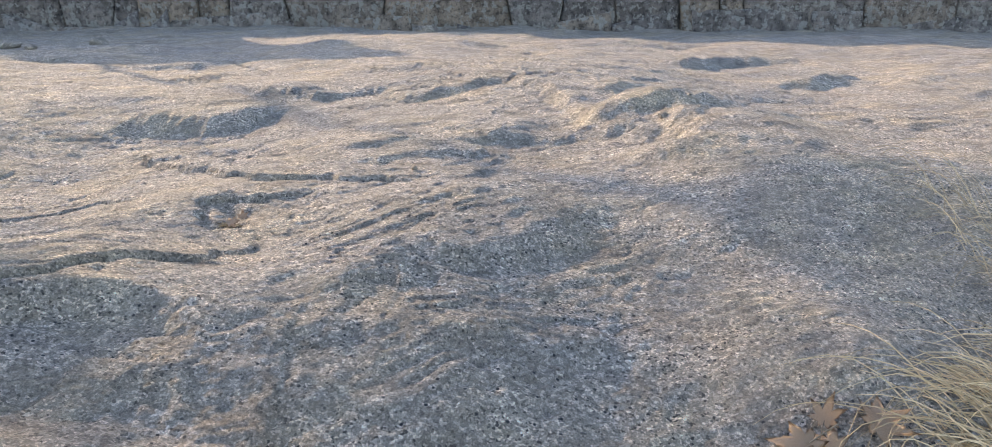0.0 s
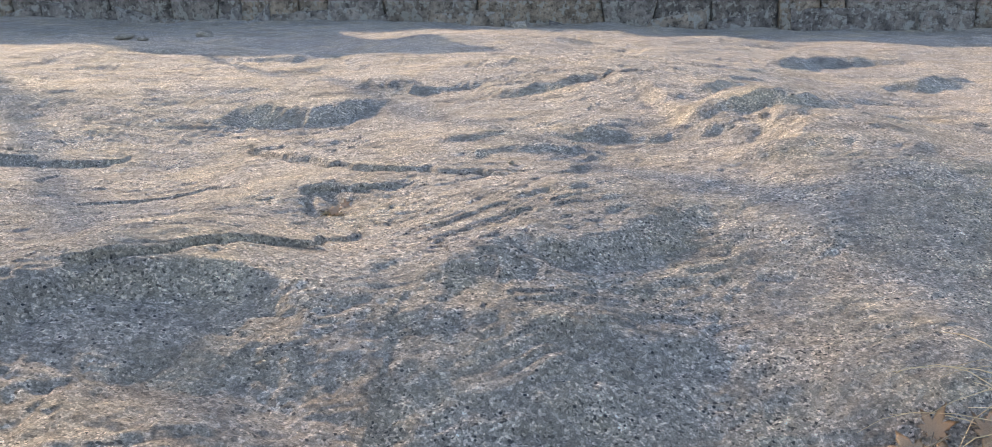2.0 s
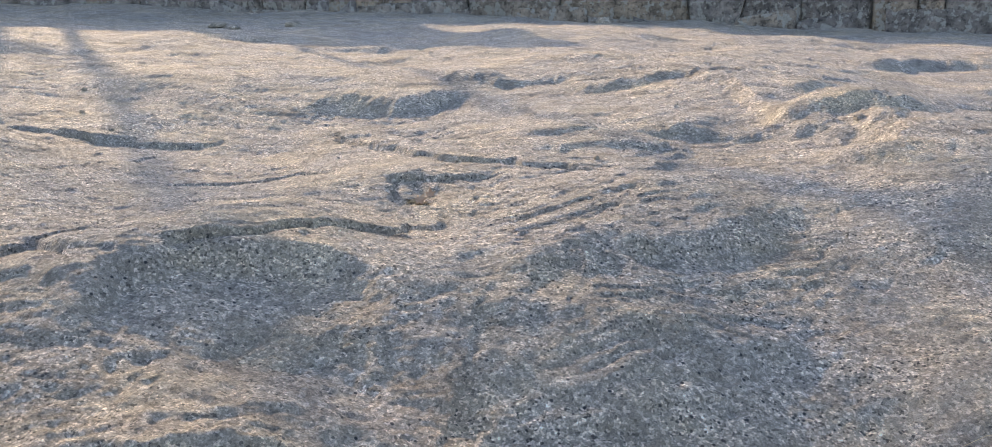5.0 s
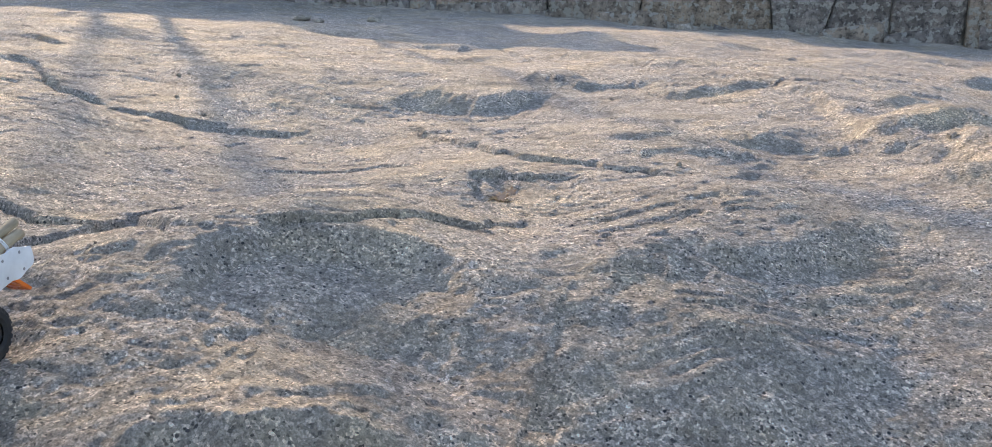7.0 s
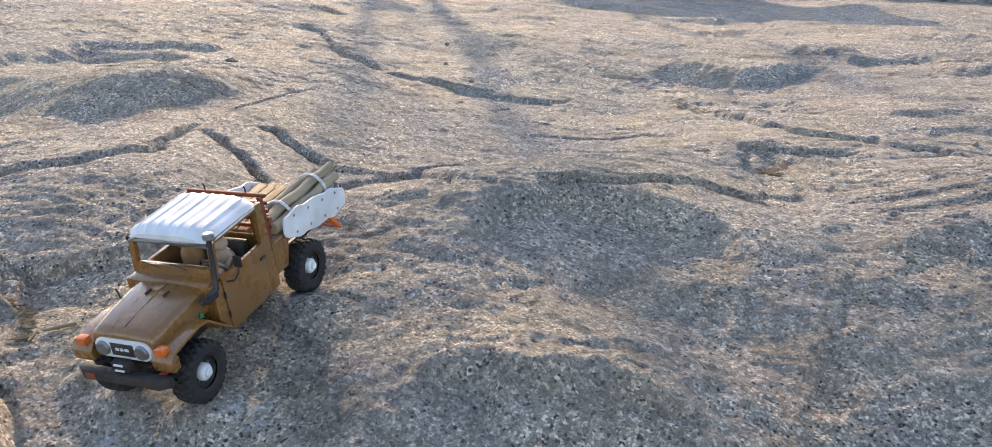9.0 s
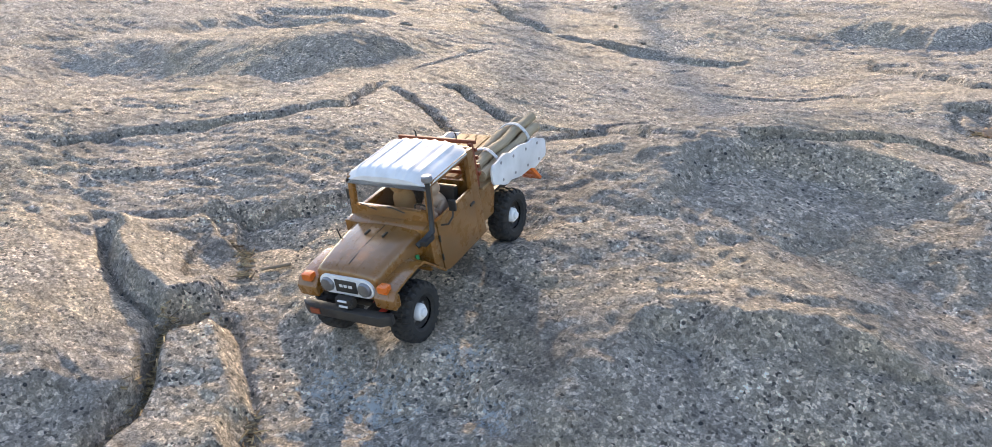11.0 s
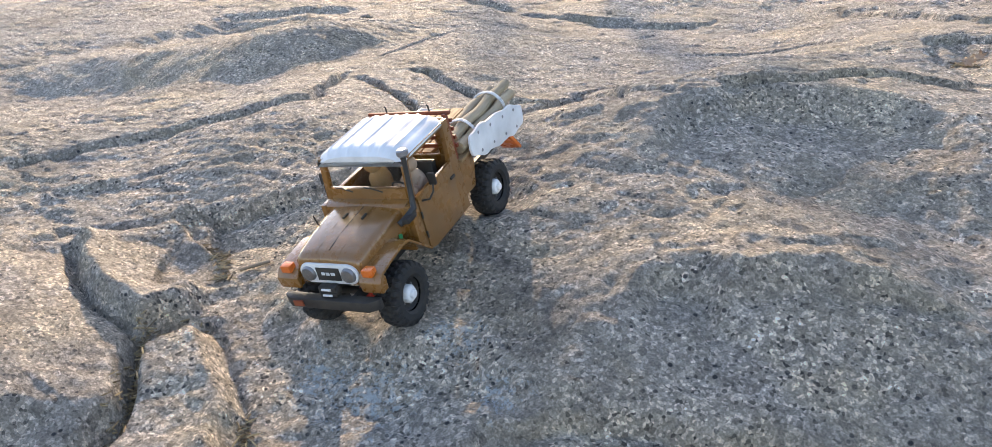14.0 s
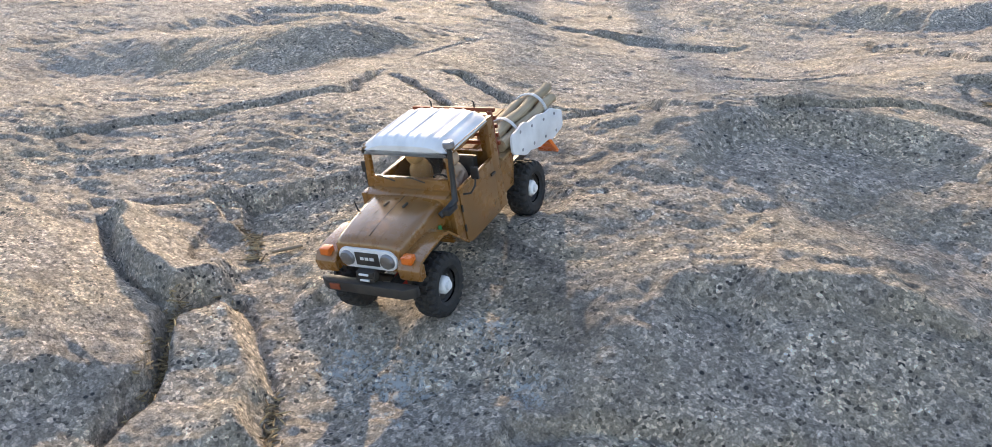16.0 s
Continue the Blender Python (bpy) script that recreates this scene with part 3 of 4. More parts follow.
# ---- the toy truck ----
def worn(name, colour, rough_at, grain=90.0, dust=(0.36, 0.30, 0.22), dusty=0.25, metal=0.0, relief=0.12):
    """A painted or moulded surface with dust and fine wear."""
    m, n, l, b = material(name, rough_at, metal)
    place = n.new("ShaderNodeTexCoord").outputs["Object"]
    t = node(n, "TexNoise", Scale=grain, Detail=7.0, Roughness=0.65)
    l.new(place, t.inputs["Vector"])
    u = node(n, "TexNoise", Scale=grain * 0.22, Detail=3.0)
    l.new(place, u.inputs["Vector"])
    spread = mix(n, l, t.outputs["Fac"], u.outputs["Fac"], 0.5)
    fac = ramp(n, l, spread, [(0.46, (0, 0, 0)), (0.66, (dusty, dusty, dusty))])
    tone = mix(n, l, colour, tuple(c * 0.72 for c in colour), ramp(n, l, u.outputs["Fac"], [(0.35, (0, 0, 0)), (0.7, (1, 1, 1))]))
    l.new(mix(n, l, tone, dust, fac), b.inputs["Base Color"])
    l.new(ramp(n, l, spread, [(0.4, (rough_at,) * 3), (0.7, (min(1, rough_at + 0.3),) * 3)]), b.inputs["Roughness"])
    bump(n, l, b, t.outputs["Fac"], relief, 0.0006)
    return m


PAINT = worn("ochre_brown_paint", (0.245, 0.108, 0.024), 0.20, dusty=0.10)
PAINT.node_tree.nodes["Principled BSDF"].inputs["Coat Weight"].default_value = 0.6
WHITE = worn("white_plastic", (0.80, 0.80, 0.80), 0.42, dusty=0.10)
RUBBER = worn("black_rubber", (0.014, 0.014, 0.015), 0.72, 160, dusty=0.10)
BLACK = worn("black_plastic", (0.018, 0.017, 0.017), 0.45, dusty=0.10)
ORANGE = worn("orange_lens", (0.75, 0.16, 0.02), 0.2, dusty=0.03)
RUST = worn("red_brown_plastic", (0.22, 0.05, 0.02), 0.45, dusty=0.08)
RED = worn("red_plastic", (0.55, 0.03, 0.015), 0.4, dusty=0.05)
STEEL = worn("grey_metal", (0.35, 0.35, 0.36), 0.35, metal=0.8, dusty=0.10)
CREAM = worn("cream_cloth", (0.40, 0.25, 0.11), 0.9, dusty=0.0)
GREEN = worn("green_sticker", (0.02, 0.30, 0.10), 0.4, dusty=0.0)
DOLL = worn("pale_toy_plastic", (0.45, 0.33, 0.24), 0.6, dusty=0.0)


def wood(name, light, dark, scale):
    m, n, l, b = material(name, 0.75)
    place = n.new("ShaderNodeTexCoord").outputs["Object"]
    s = node(n, "Mapping", Scale=(1, 9, 9))
    l.new(place, s.inputs["Vector"])
    t = node(n, "TexNoise", Scale=scale, Detail=8.0, Roughness=0.6)
    l.new(s.outputs["Vector"], t.inputs["Vector"])
    own = n.new("ShaderNodeObjectInfo")
    c = ramp(n, l, t.outputs["Fac"], [(0.3, dark), (0.65, light)])
    l.new(mix(n, l, c, ramp(n, l, own.outputs["Random"], [(0, (0.75, 0.72, 0.7)), (1, (1.1, 1.08, 1.05))]), 1.0, "MULTIPLY"), b.inputs["Base Color"])
    bump(n, l, b, t.outputs["Fac"], 0.4, 0.001)
    return m


BOARD = wood("pale_bed_wood", (0.42, 0.29, 0.15), (0.22, 0.13, 0.06), 20)
LOG = wood("grey_barked_stick", (0.46, 0.38, 0.26), (0.24, 0.19, 0.12), 14)


def glass():
    m, n, l, b = material("clear_plastic_pane", 0.06, colour=(0.96, 0.95, 0.92))
    b.inputs["Transmission Weight"].default_value, b.inputs["IOR"].default_value = 1.0, 1.2
    t = node(n, "TexNoise", Scale=130.0, Detail=4.0)
    l.new(ramp(n, l, t.outputs["Fac"], [(0.4, (0.03,) * 3), (0.75, (0.22,) * 3)]), b.inputs["Roughness"])
    return m


GLASS = glass()


def box(bm, x0, x1, y0, y1, z0, z1):
    bmesh.ops.create_cube(bm, size=1, matrix=Matrix.Translation(((x0 + x1) / 2, (y0 + y1) / 2, (z0 + z1) / 2)) @ Matrix.Diagonal((x1 - x0, y1 - y0, z1 - z0, 1)))


def slab(bm, outline, y0, y1):
    """A flat piece: its outline in x and z, from y0 to y1."""
    a = [bm.verts.new((x, y0, z)) for x, z in outline]
    b = [bm.verts.new((x, y1, z)) for x, z in outline]
    bm.faces.new(a)
    bm.faces.new(b[::-1])
    for i in range(len(a)):
        j = (i + 1) % len(a)
        bm.faces.new((a[j], a[i], b[i], b[j]))


def tube(bm, points, r, sides=10, ends=True):
    """A round bar along points; r may be one radius or one for each point."""
    radii = r if isinstance(r, (list, tuple)) else [r] * len(points)
    rings, p = [], [Vector(q) for q in points]
    for i, (c, rad) in enumerate(zip(p, radii)):
        way = (p[min(i + 1, len(p) - 1)] - p[max(i - 1, 0)]).normalized()
        a = way.cross(Vector((0.13, 0.31, 0.94)) if abs(way.z) < 0.9 else Vector((1, 0.1, 0))).normalized()
        b = way.cross(a)
        rings.append([bm.verts.new(c + rad * (math.cos(k) * a + math.sin(k) * b)) for k in [2 * math.pi * s / sides for s in range(sides)]])
    for u, v in zip(rings, rings[1:]):
        for s in range(sides):
            bm.faces.new((u[s], u[(s + 1) % sides], v[(s + 1) % sides], v[s]))
    if ends:
        bm.faces.new(rings[0][::-1])
        bm.faces.new(rings[-1])


def loft(bm, sections, close=True):
    rows = [[bm.verts.new(p) for p in sec] for sec in sections]
    for u, v in zip(rows, rows[1:]):
        for s in range(len(u) - 1):
            bm.faces.new((u[s], u[s + 1], v[s + 1], v[s]))
    if close:
        bm.faces.new(rows[0])
        bm.faces.new(rows[-1][::-1])


def turned(bm, profile, sides, centre, mirror=1):
    """A shape turned round an axle along y; profile: pairs of y and radius."""
    rings = []
    for y, rad in profile:
        rings.append([bm.verts.new((centre[0] + rad * math.cos(2 * math.pi * s / sides), centre[1] + mirror * y, centre[2] + rad * math.sin(2 * math.pi * s / sides))) for s in range(sides)])
    for u, v in zip(rings, rings[1:]):
        for s in range(sides):
            bm.faces.new((u[s], u[(s + 1) % sides], v[(s + 1) % sides], v[s]))
    bm.faces.new(rings[0])
    bm.faces.new(rings[-1][::-1])


def solid(name, bm, mat, parent, label="", edge=0.0008, smooth=True):
    """A finished part: faces turned outward, edges rounded."""
    bmesh.ops.recalc_face_normals(bm, faces=bm.faces)
    if edge:
        sharp = [e for e in bm.edges if len(e.link_faces) == 2 and e.calc_face_angle(0) > 0.6]
        bmesh.ops.bevel(bm, geom=sharp, offset=edge, segments=2, profile=0.6, affect="EDGES", clamp_overlap=True)
    if smooth:
        for face in bm.faces:
            face.smooth = True
        for e in bm.edges:
            e.smooth = e.calc_face_angle(0) < 0.7 if len(e.link_faces) == 2 else False
    return part(name, bm, mat, parent, label)


def wheel(parent, x, side):
    c = (x, side * 0.053, 0.0365)
    bm = bmesh.new()
    turned(bm, [(-0.011, 0.0195), (0.007, 0.0195), (0.0085, 0.018), (0.005, 0.0165), (0.004, 0.008), (0.004, 0.002)], 28, c, side)
    rim = solid("wheel", bm, BLACK, parent, "black steel-style rim", 0.0004)
    bm = bmesh.new()
    sides, rings = 132, []
    profile = [(-0.0105, 0.0185, 0), (-0.0135, 0.0225, 0), (-0.0138, 0.0290, 0), (-0.0128, 0.0325, 1), (-0.0112, 0.0345, 1), (-0.0070, 0.0355, 1), (-0.0060, 0.0356, 2), (-0.0006, 0.0358, 2),
               (0.0006, 0.0358, 3), (0.0060, 0.0356, 3), (0.0070, 0.0355, 4), (0.0112, 0.0345, 4), (0.0128, 0.0325, 4), (0.0138, 0.0290, 0), (0.0135, 0.0225, 0), (0.0105, 0.0185, 0)]
    for y, rad, row in profile:
        ring = []
        for s in range(sides):
            shift = {0: 0, 1: 0, 2: 2, 3: 4, 4: 1}[row]
            lug = 0.0 if row == 0 else (0.0010 if (s + shift) % 6 < 4 else -0.0018)
            a = 2 * math.pi * s / sides
            ring.append(bm.verts.new((c[0] + (rad + lug) * math.cos(a), c[1] + side * y, c[2] + (rad + lug) * math.sin(a))))
        rings.append(ring)
    for u, v in zip(rings, rings[1:]):
        for s in range(sides):
            bm.faces.new((u[s], u[(s + 1) % sides], v[(s + 1) % sides], v[s]))
    solid("tyre", bm, RUBBER, rim, "black rubber tyre with blocky tread", 0, smooth=False)
    bm = bmesh.new()
    turned(bm, [(0.004, 0.0108), (0.0085, 0.0104), (0.0110, 0.0088), (0.0115, 0.0055), (0.0145, 0.0050), (0.0152, 0.003)], 10, c, side)
    solid("hub_cap", bm, WHITE, rim, "white hub cap", 0.0005)
    for k in range(6):
        bm = bmesh.new()
        a = 2 * math.pi * (k + 0.5) / 6
        turned(bm, [(0.004, 0.0013), (0.006, 0.0013)], 6, (c[0] + 0.0125 * math.cos(a), c[1], c[2] + 0.0125 * math.sin(a)), side)
        solid("wheel_nut", bm, STEEL, rim, "", 0)


def truck():
    t = new("toy_truck")
    t.matrix_world = TRUCK_AT @ Matrix.Scale(TRUCK_SIZE, 4)
    tagged(t, "ochre brown radio-controlled toy pickup truck with white roof, standing on granite", "toy truck")
    for x in (AXLE, -AXLE):
        for side in (1, -1):
            wheel(t, x, side)
    # bonnet: narrow and lower at the front
    bm = bmesh.new()
    secs = []
    for x, w, top, low in ((0.072, 0.0475, 0.1165, 0.088), (0.095, 0.0465, 0.1155, 0.086), (0.125, 0.0448, 0.1125, 0.084), (0.148, 0.0430, 0.1085, 0.082), (0.1565, 0.0418, 0.1058, 0.082), (0.1600, 0.0395, 0.1010, 0.084)):
        row = [(x, -w, low), (x, -w, top - 0.010), (x, -w * 0.985, top - 0.005), (x, -w * 0.93, top - 0.0015), (x, -w * 0.8, top), (x, -w * 0.4, top + 0.0012), (x, 0, top + 0.0018)]
        secs.append(row + [(a, -b, c) for a, b, c in row[-2::-1]])
    loft(bm, secs)
    bonnet = solid("bonnet", bm, PAINT, t, "", 0.0)
    for y in (-0.0165, 0.0165):
        bm = bmesh.new()
        tube(bm, [(0.074, y * 1.05, 0.1170), (0.11, y, 0.1145), (0.145, y * 0.92, 0.1095), (0.154, y * 0.9, 0.1074)], 0.0011, 6)
        solid("bonnet_ridge", bm, PAINT, bonnet, "", 0)
        bm = bmesh.new()
        box(bm, 0.088, 0.098, y * 0.75 - 0.0013, y * 0.75 + 0.0013, 0.1155, 0.1190)
        solid("bonnet_latch", bm, BLACK, bonnet, "small black latch", 0.0005)
    bm = bmesh.new()
    tube(bm, [(0.074, 0, 0.1184), (0.11, 0, 0.1160), (0.15, 0, 0.1102)], 0.0005, 5)
    solid("bonnet_seam", bm, BLACK, bonnet, "", 0)
    # nose, grille and lamps
    bm = bmesh.new()
    box(bm, 0.120, 0.1575, -0.0425, 0.0425, 0.072, 0.1015)
    solid("nose", bm, PAINT, t, "", 0.002)
    bm = bmesh.new()
    ring = [(0.0255 * s + 0.0120 * math.cos(a), 0.0880 + 0.0120 * math.sin(a)) for s, lo in ((1, -90), (-1, 90)) for a in [radians(lo + 180 * k / 14) for k in range(15)]]
    a = [bm.verts.new((0.1570, y, z)) for y, z in ring]
    b = [bm.verts.new((0.1630, y, z)) for y, z in ring]
    bm.faces.new(a), bm.faces.new(b[::-1])
    for i in range(len(a)):
        bm.faces.new((a[i], a[i - 1], b[i - 1], b[i]))
    bezel = solid("grille_bezel", bm, WHITE, t, "white grille surround", 0.0016)
    bm = bmesh.new()
    box(bm, 0.1625, 0.1640, -0.0150, 0.0150, 0.0805, 0.0960)
    grille = solid("grille", bm, BLACK, bezel, "black grille mesh", 0.0006)
    for y0, y1 in ((-0.0085, -0.0040), (-0.0025, 0.0020), (0.0035, 0.0090)):
        bm = bmesh.new()
        box(bm, 0.1638, 0.1646, y0, y1, 0.0872, 0.0908)
        solid("emblem_bar", bm, WHITE, grille, "plain white emblem bar", 0.0003)
    for s in (1, -1):
        bm = bmesh.new()
        bmesh.ops.create_cone(bm, cap_ends=True, segments=24, radius1=0.0092, radius2=0.0078, depth=0.004, matrix=Matrix.Translation((0.1645, s * 0.0257, 0.0880)) @ Matrix.Rotation(radians(90), 4, "Y"))
        lamp = solid("headlight", bm, STEEL, bezel, "round chrome headlight", 0.0005)
        bm = bmesh.new()
        bmesh.ops.create_uvsphere(bm, u_segments=18, v_segments=8, radius=0.0076, matrix=Matrix.Translation((0.1660, s * 0.0257, 0.0880)) @ Matrix.Diagonal((0.3, 1, 1, 1)))
        solid("headlight_glass", bm, GLASS, lamp, "clear lens", 0)
        # mudguards with flat tops
        bm = bmesh.new()
        outer = [(0.1670, 0.0705), (0.1690, 0.0830), (0.1620, 0.0915), (0.1400, 0.0950), (0.1130, 0.0975), (0.1010, 0.0955), (0.0610, 0.0600)]
        inner = [(0.0635, 0.0580), (0.1010, 0.0915), (0.1130, 0.0940), (0.1400, 0.0915), (0.1600, 0.0885), (0.1650, 0.0825), (0.1640, 0.0705)]
        slab(bm, outer + inner, s * 0.0400, s * 0.0675)
        guard = solid("mudguard", bm, PAINT, t, "", 0.0012)
        bm = bmesh.new()
        slab(bm, [(0.1670, 0.0700), (0.1690, 0.0830), (0.1600, 0.0890), (0.1550, 0.0850), (0.1560, 0.0700)], s * 0.0420, s * 0.0660)
        solid("mudguard_front", bm, PAINT, guard, "", 0.001)
        bm = bmesh.new()
        box(bm, 0.1570, 0.1680, s * 0.0525 - 0.0062, s * 0.0525 + 0.0062, 0.0895, 0.0980)
        solid("indicator", bm, ORANGE, guard, "orange indicator lamp", 0.0015)
        # cab sides
        bm = bmesh.new()
        slab(bm, [(0.0730, 0.1180), (0.0730, 0.0740), (0.0610, 0.0590), (0.0560, 0.0545), (0.0560, 0.1180)], s * 0.0530, s * 0.0600)
        solid("cowl_side", bm, PAINT, t, "", 0.0008)
        bm = bmesh.new()
        slab(bm, [(0.0552, 0.0540), (0.0440, 0.0500), (-0.0300, 0.0500), (-0.0300, 0.1205), (0.0552, 0.1205)], s * 0.0560, s * 0.0612)
        door = solid("door", bm, PAINT, t, "ochre brown door with open window", 0.0009)
        bm = bmesh.new()
        box(bm, -0.0290, -0.0190, s * 0.0612 - 0.0006, s * 0.0612 + s * 0.0022, 0.1015, 0.1045)
        solid("door_handle", bm, BLACK, door, "black handle", 0.0006)
        for z in (0.073, 0.098):
            bm = bmesh.new()
            tube(bm, [(0.0560, s * 0.0616, z - 0.004), (0.0560, s * 0.0616, z + 0.004)], 0.0013, 8)
            solid("hinge", bm, BLACK, door, "", 0)
        bm = bmesh.new()
        tube(bm, [(0.0480, s * 0.0612, 0.1120), (0.0440, s * 0.0690, 0.1120), (0.0400, s * 0.0740, 0.1200), (0.0370, s * 0.0745, 0.1300)], 0.0012, 7)
        arm = solid("mirror", bm, BLACK, door, "black wing mirror on a bent arm", 0)
        bm = bmesh.new()
        box(bm, 0.0345, 0.0385, s * 0.0740 - 0.0048, s * 0.0740 + 0.0048, 0.1265, 0.1410)
        solid("mirror_head", bm, BLACK, arm, "", 0.0015)
        # pillars and quarter panel
        bm = bmesh.new()
        slab(bm, [(0.0600, 0.1200), (0.0530, 0.1200), (0.0470, 0.1680), (0.0540, 0.1680)], s * 0.0510, s * 0.0580)
        solid("front_pillar", bm, PAINT, t, "", 0.0008)
        bm = bmesh.new()
        slab(bm, [(-0.0305, 0.0500), (-0.0490, 0.0500), (-0.0460, 0.1690), (-0.0330, 0.1690), (-0.0300, 0.1205)], s * 0.0545, s * 0.0608)
        solid("rear_quarter", bm, PAINT, t, "", 0.0009)
        bm = bmesh.new()
        box(bm, -0.0440, 0.0500, s * 0.0540, s * 0.0600, 0.1630, 0.1690)
        solid("roof_rail", bm, PAINT, t, "", 0.0008)
        # chassis rails, springs
        bm = bmesh.new()
        box(bm, -0.2050, 0.1660, s * 0.0200 - 0.003, s * 0.0200 + 0.003, 0.0480, 0.0580)
        solid("chassis_rail", bm, BLACK, t, "", 0.0006)
        for x in (AXLE, -AXLE):
            bm = bmesh.new()
            for k, half in enumerate((0.040, 0.033, 0.025)):
                tube(bm, [(x - half, s * 0.0300, 0.0470 - 0.0022 * k), (x - half * 0.5, s * 0.0300, 0.0435 - 0.0022 * k), (x, s * 0.0300, 0.0420 - 0.0022 * k), (x + half * 0.5, s * 0.0300, 0.0435 - 0.0022 * k), (x + half, s * 0.0300, 0.0470 - 0.0022 * k)], 0.0014, 6)
            solid("leaf_spring", bm, BLACK, t, "", 0)
            bm = bmesh.new()
            tube(bm, [(x + 0.012, s * 0.0330, 0.0400), (x + 0.004, s * 0.0280, 0.0780)], [0.0036, 0.0026], 8)
            solid("shock_absorber", bm, STEEL, t, "", 0)
        # body sides behind the cab, rear mudguards, mud flaps
        bm = bmesh.new()
        slab(bm, [(-0.0520, 0.0620), (-0.0780, 0.0620), (-0.0880, 0.0900), (-0.0860, 0.1070), (-0.0520, 0.1070)], s * 0.0500, s * 0.0580)
        solid("bed_side", bm, PAINT, t, "", 0.0008)
        bm = bmesh.new()
        slab(bm, [(-0.1820, 0.0860), (-0.2120, 0.0500), (-0.2080, 0.0480), (-0.1880, 0.0700), (-0.1760, 0.0860)], s * 0.0360, s * 0.0640)
        solid("mud_flap", bm, ORANGE, t, "orange-brown mud flap", 0.0006)
        # traction board hung on the side of the bed
        bm = bmesh.new()
        outline = []
        for k in range(60):
            a = 2 * math.pi * k / 60
            c, q = math.cos(a), math.sin(a)
            u = 0.078 * math.copysign(abs(c) ** 0.45, c)
            v = 0.0195 * math.copysign(abs(q) ** 0.6, q) * (1 + 0.10 * math.cos(u * 150))
            outline.append((-0.1480 + u * 0.992 - v * 0.12, 0.1050 + v + u * 0.17))
        slab(bm, outline, s * 0.0655, s * 0.0690)
        plank = solid("traction_board", bm, WHITE, t, "white scalloped plastic recovery board", 0.0009)
        for u in (-0.052, -0.018, 0.018, 0.052):
            for v in (-0.012, 0.012):
                bm = bmesh.new()
                turned(bm, [(0.0655, 0.0022), (0.0694, 0.0022)], 8, (-0.1480 + u, 0, 0.1050 + v + u * 0.17), s)
                solid("bolt", bm, STEEL, plank, "", 0)
    # scuttle, floor, dashboard
    bm = bmesh.new()
    slab(bm, [(0.0730, 0.0620), (0.0730, 0.1170), (0.0640, 0.1210), (0.0500, 0.1210), (0.0500, 0.0620)], -0.0528, 0.0528)
    solid("scuttle", bm, PAINT, t, "", 0.001)
    bm = bmesh.new()
    box(bm, -0.0460, 0.0500, -0.0540, 0.0540, 0.0580, 0.0640)
    solid("cab_floor", bm, BLACK, t, "", 0)
    bm = bmesh.new()
    slab(bm, [(0.0500, 0.1020), (0.0500, 0.1240), (0.0400, 0.1250), (0.0330, 0.1180), (0.0360, 0.1020)], -0.0500, 0.0500)
    solid("dashboard", bm, DOLL, t, "pale dashboard", 0.0012)
    # windscreen
    for name, x0, x1, y0, y1, z0, z1 in (("windscreen_frame", 0.0535, 0.0605, -0.0520, 0.0520, 0.1205, 0.1335), ("windscreen_top", 0.0470, 0.0540, -0.0520, 0.0520, 0.1630, 0.1690)):
        bm = bmesh.new()
        box(bm, x0, x1, y0, y1, z0, z1)
        solid(name, bm, PAINT, t, "", 0.0009)
    bm = bmesh.new()
    slab(bm, [(0.0562, 0.1330), (0.0572, 0.1330), (0.0515, 0.1635), (0.0505, 0.1635)], -0.0512, 0.0512)
    pane = solid("windscreen", bm, GLASS, t, "clear windscreen", 0)
    pane.visible_shadow = False
    for y in (-0.018, 0.022):
        bm = bmesh.new()
        tube(bm, [(0.0610, y, 0.1300), (0.0605, y - 0.016, 0.1345), (0.0600, y - 0.024, 0.1350)], 0.0008, 6)
        solid("wiper", bm, BLACK, t, "", 0)
    # back of the cab with its window
    for y0, y1, z0, z1 in ((-0.0545, 0.0545, 0.0520, 0.1220), (-0.0545, 0.0545, 0.1600, 0.1690), (-0.0545, -0.0400, 0.1220, 0.1600), (0.0400, 0.0545, 0.1220, 0.1600)):
        bm = bmesh.new()
        box(bm, -0.0490, -0.0450, y0, y1, z0, z1)
        solid("cab_back", bm, PAINT, t, "", 0.0006)
    # roof: white, crowned, with ribs
    bm = bmesh.new()
    secs = []
    for k in range(15):
        u = k / 14
        x = 0.0575 - 0.1040 * u
        fall = max(0.0, abs(2 * u - 1) - 0.72) / 0.28
        top, w = 0.1800 - 0.0075 * fall ** 2, 0.0605 - 0.0030 * fall ** 2
        row = []
        for j in range(65):
            v = -1 + 2 * j / 64
            y = w * v
            z = top - 0.0115 * abs(v) ** 4.5 - 0.0008 * v * v
            rib = min(abs(v - r) for r in (-0.72, -0.48, -0.24, 0.0, 0.24, 0.48, 0.72))
            z += 0.0015 * (rib < 0.03) * (fall < 0.75)
            row.append((x, y, z))
        secs.append([(x, -w, 0.1660)] + row + [(x, w, 0.1660)])
    loft(bm, secs)
    solid("roof", bm, WHITE, t, "white ribbed roof with rounded edges", 0)
    # seats, steering wheel, toy figures
    for y in (0.024, -0.024):
        bm = bmesh.new()
        slab(bm, [(0.0150, 0.0640), (0.0150, 0.0840), (-0.0120, 0.0820), (-0.0220, 0.1240), (-0.0320, 0.1240), (-0.0260, 0.0640)], y - 0.0165, y + 0.0165)
        solid("seat", bm, BLACK, t, "black bucket seat", 0.003)
    bm = bmesh.new()
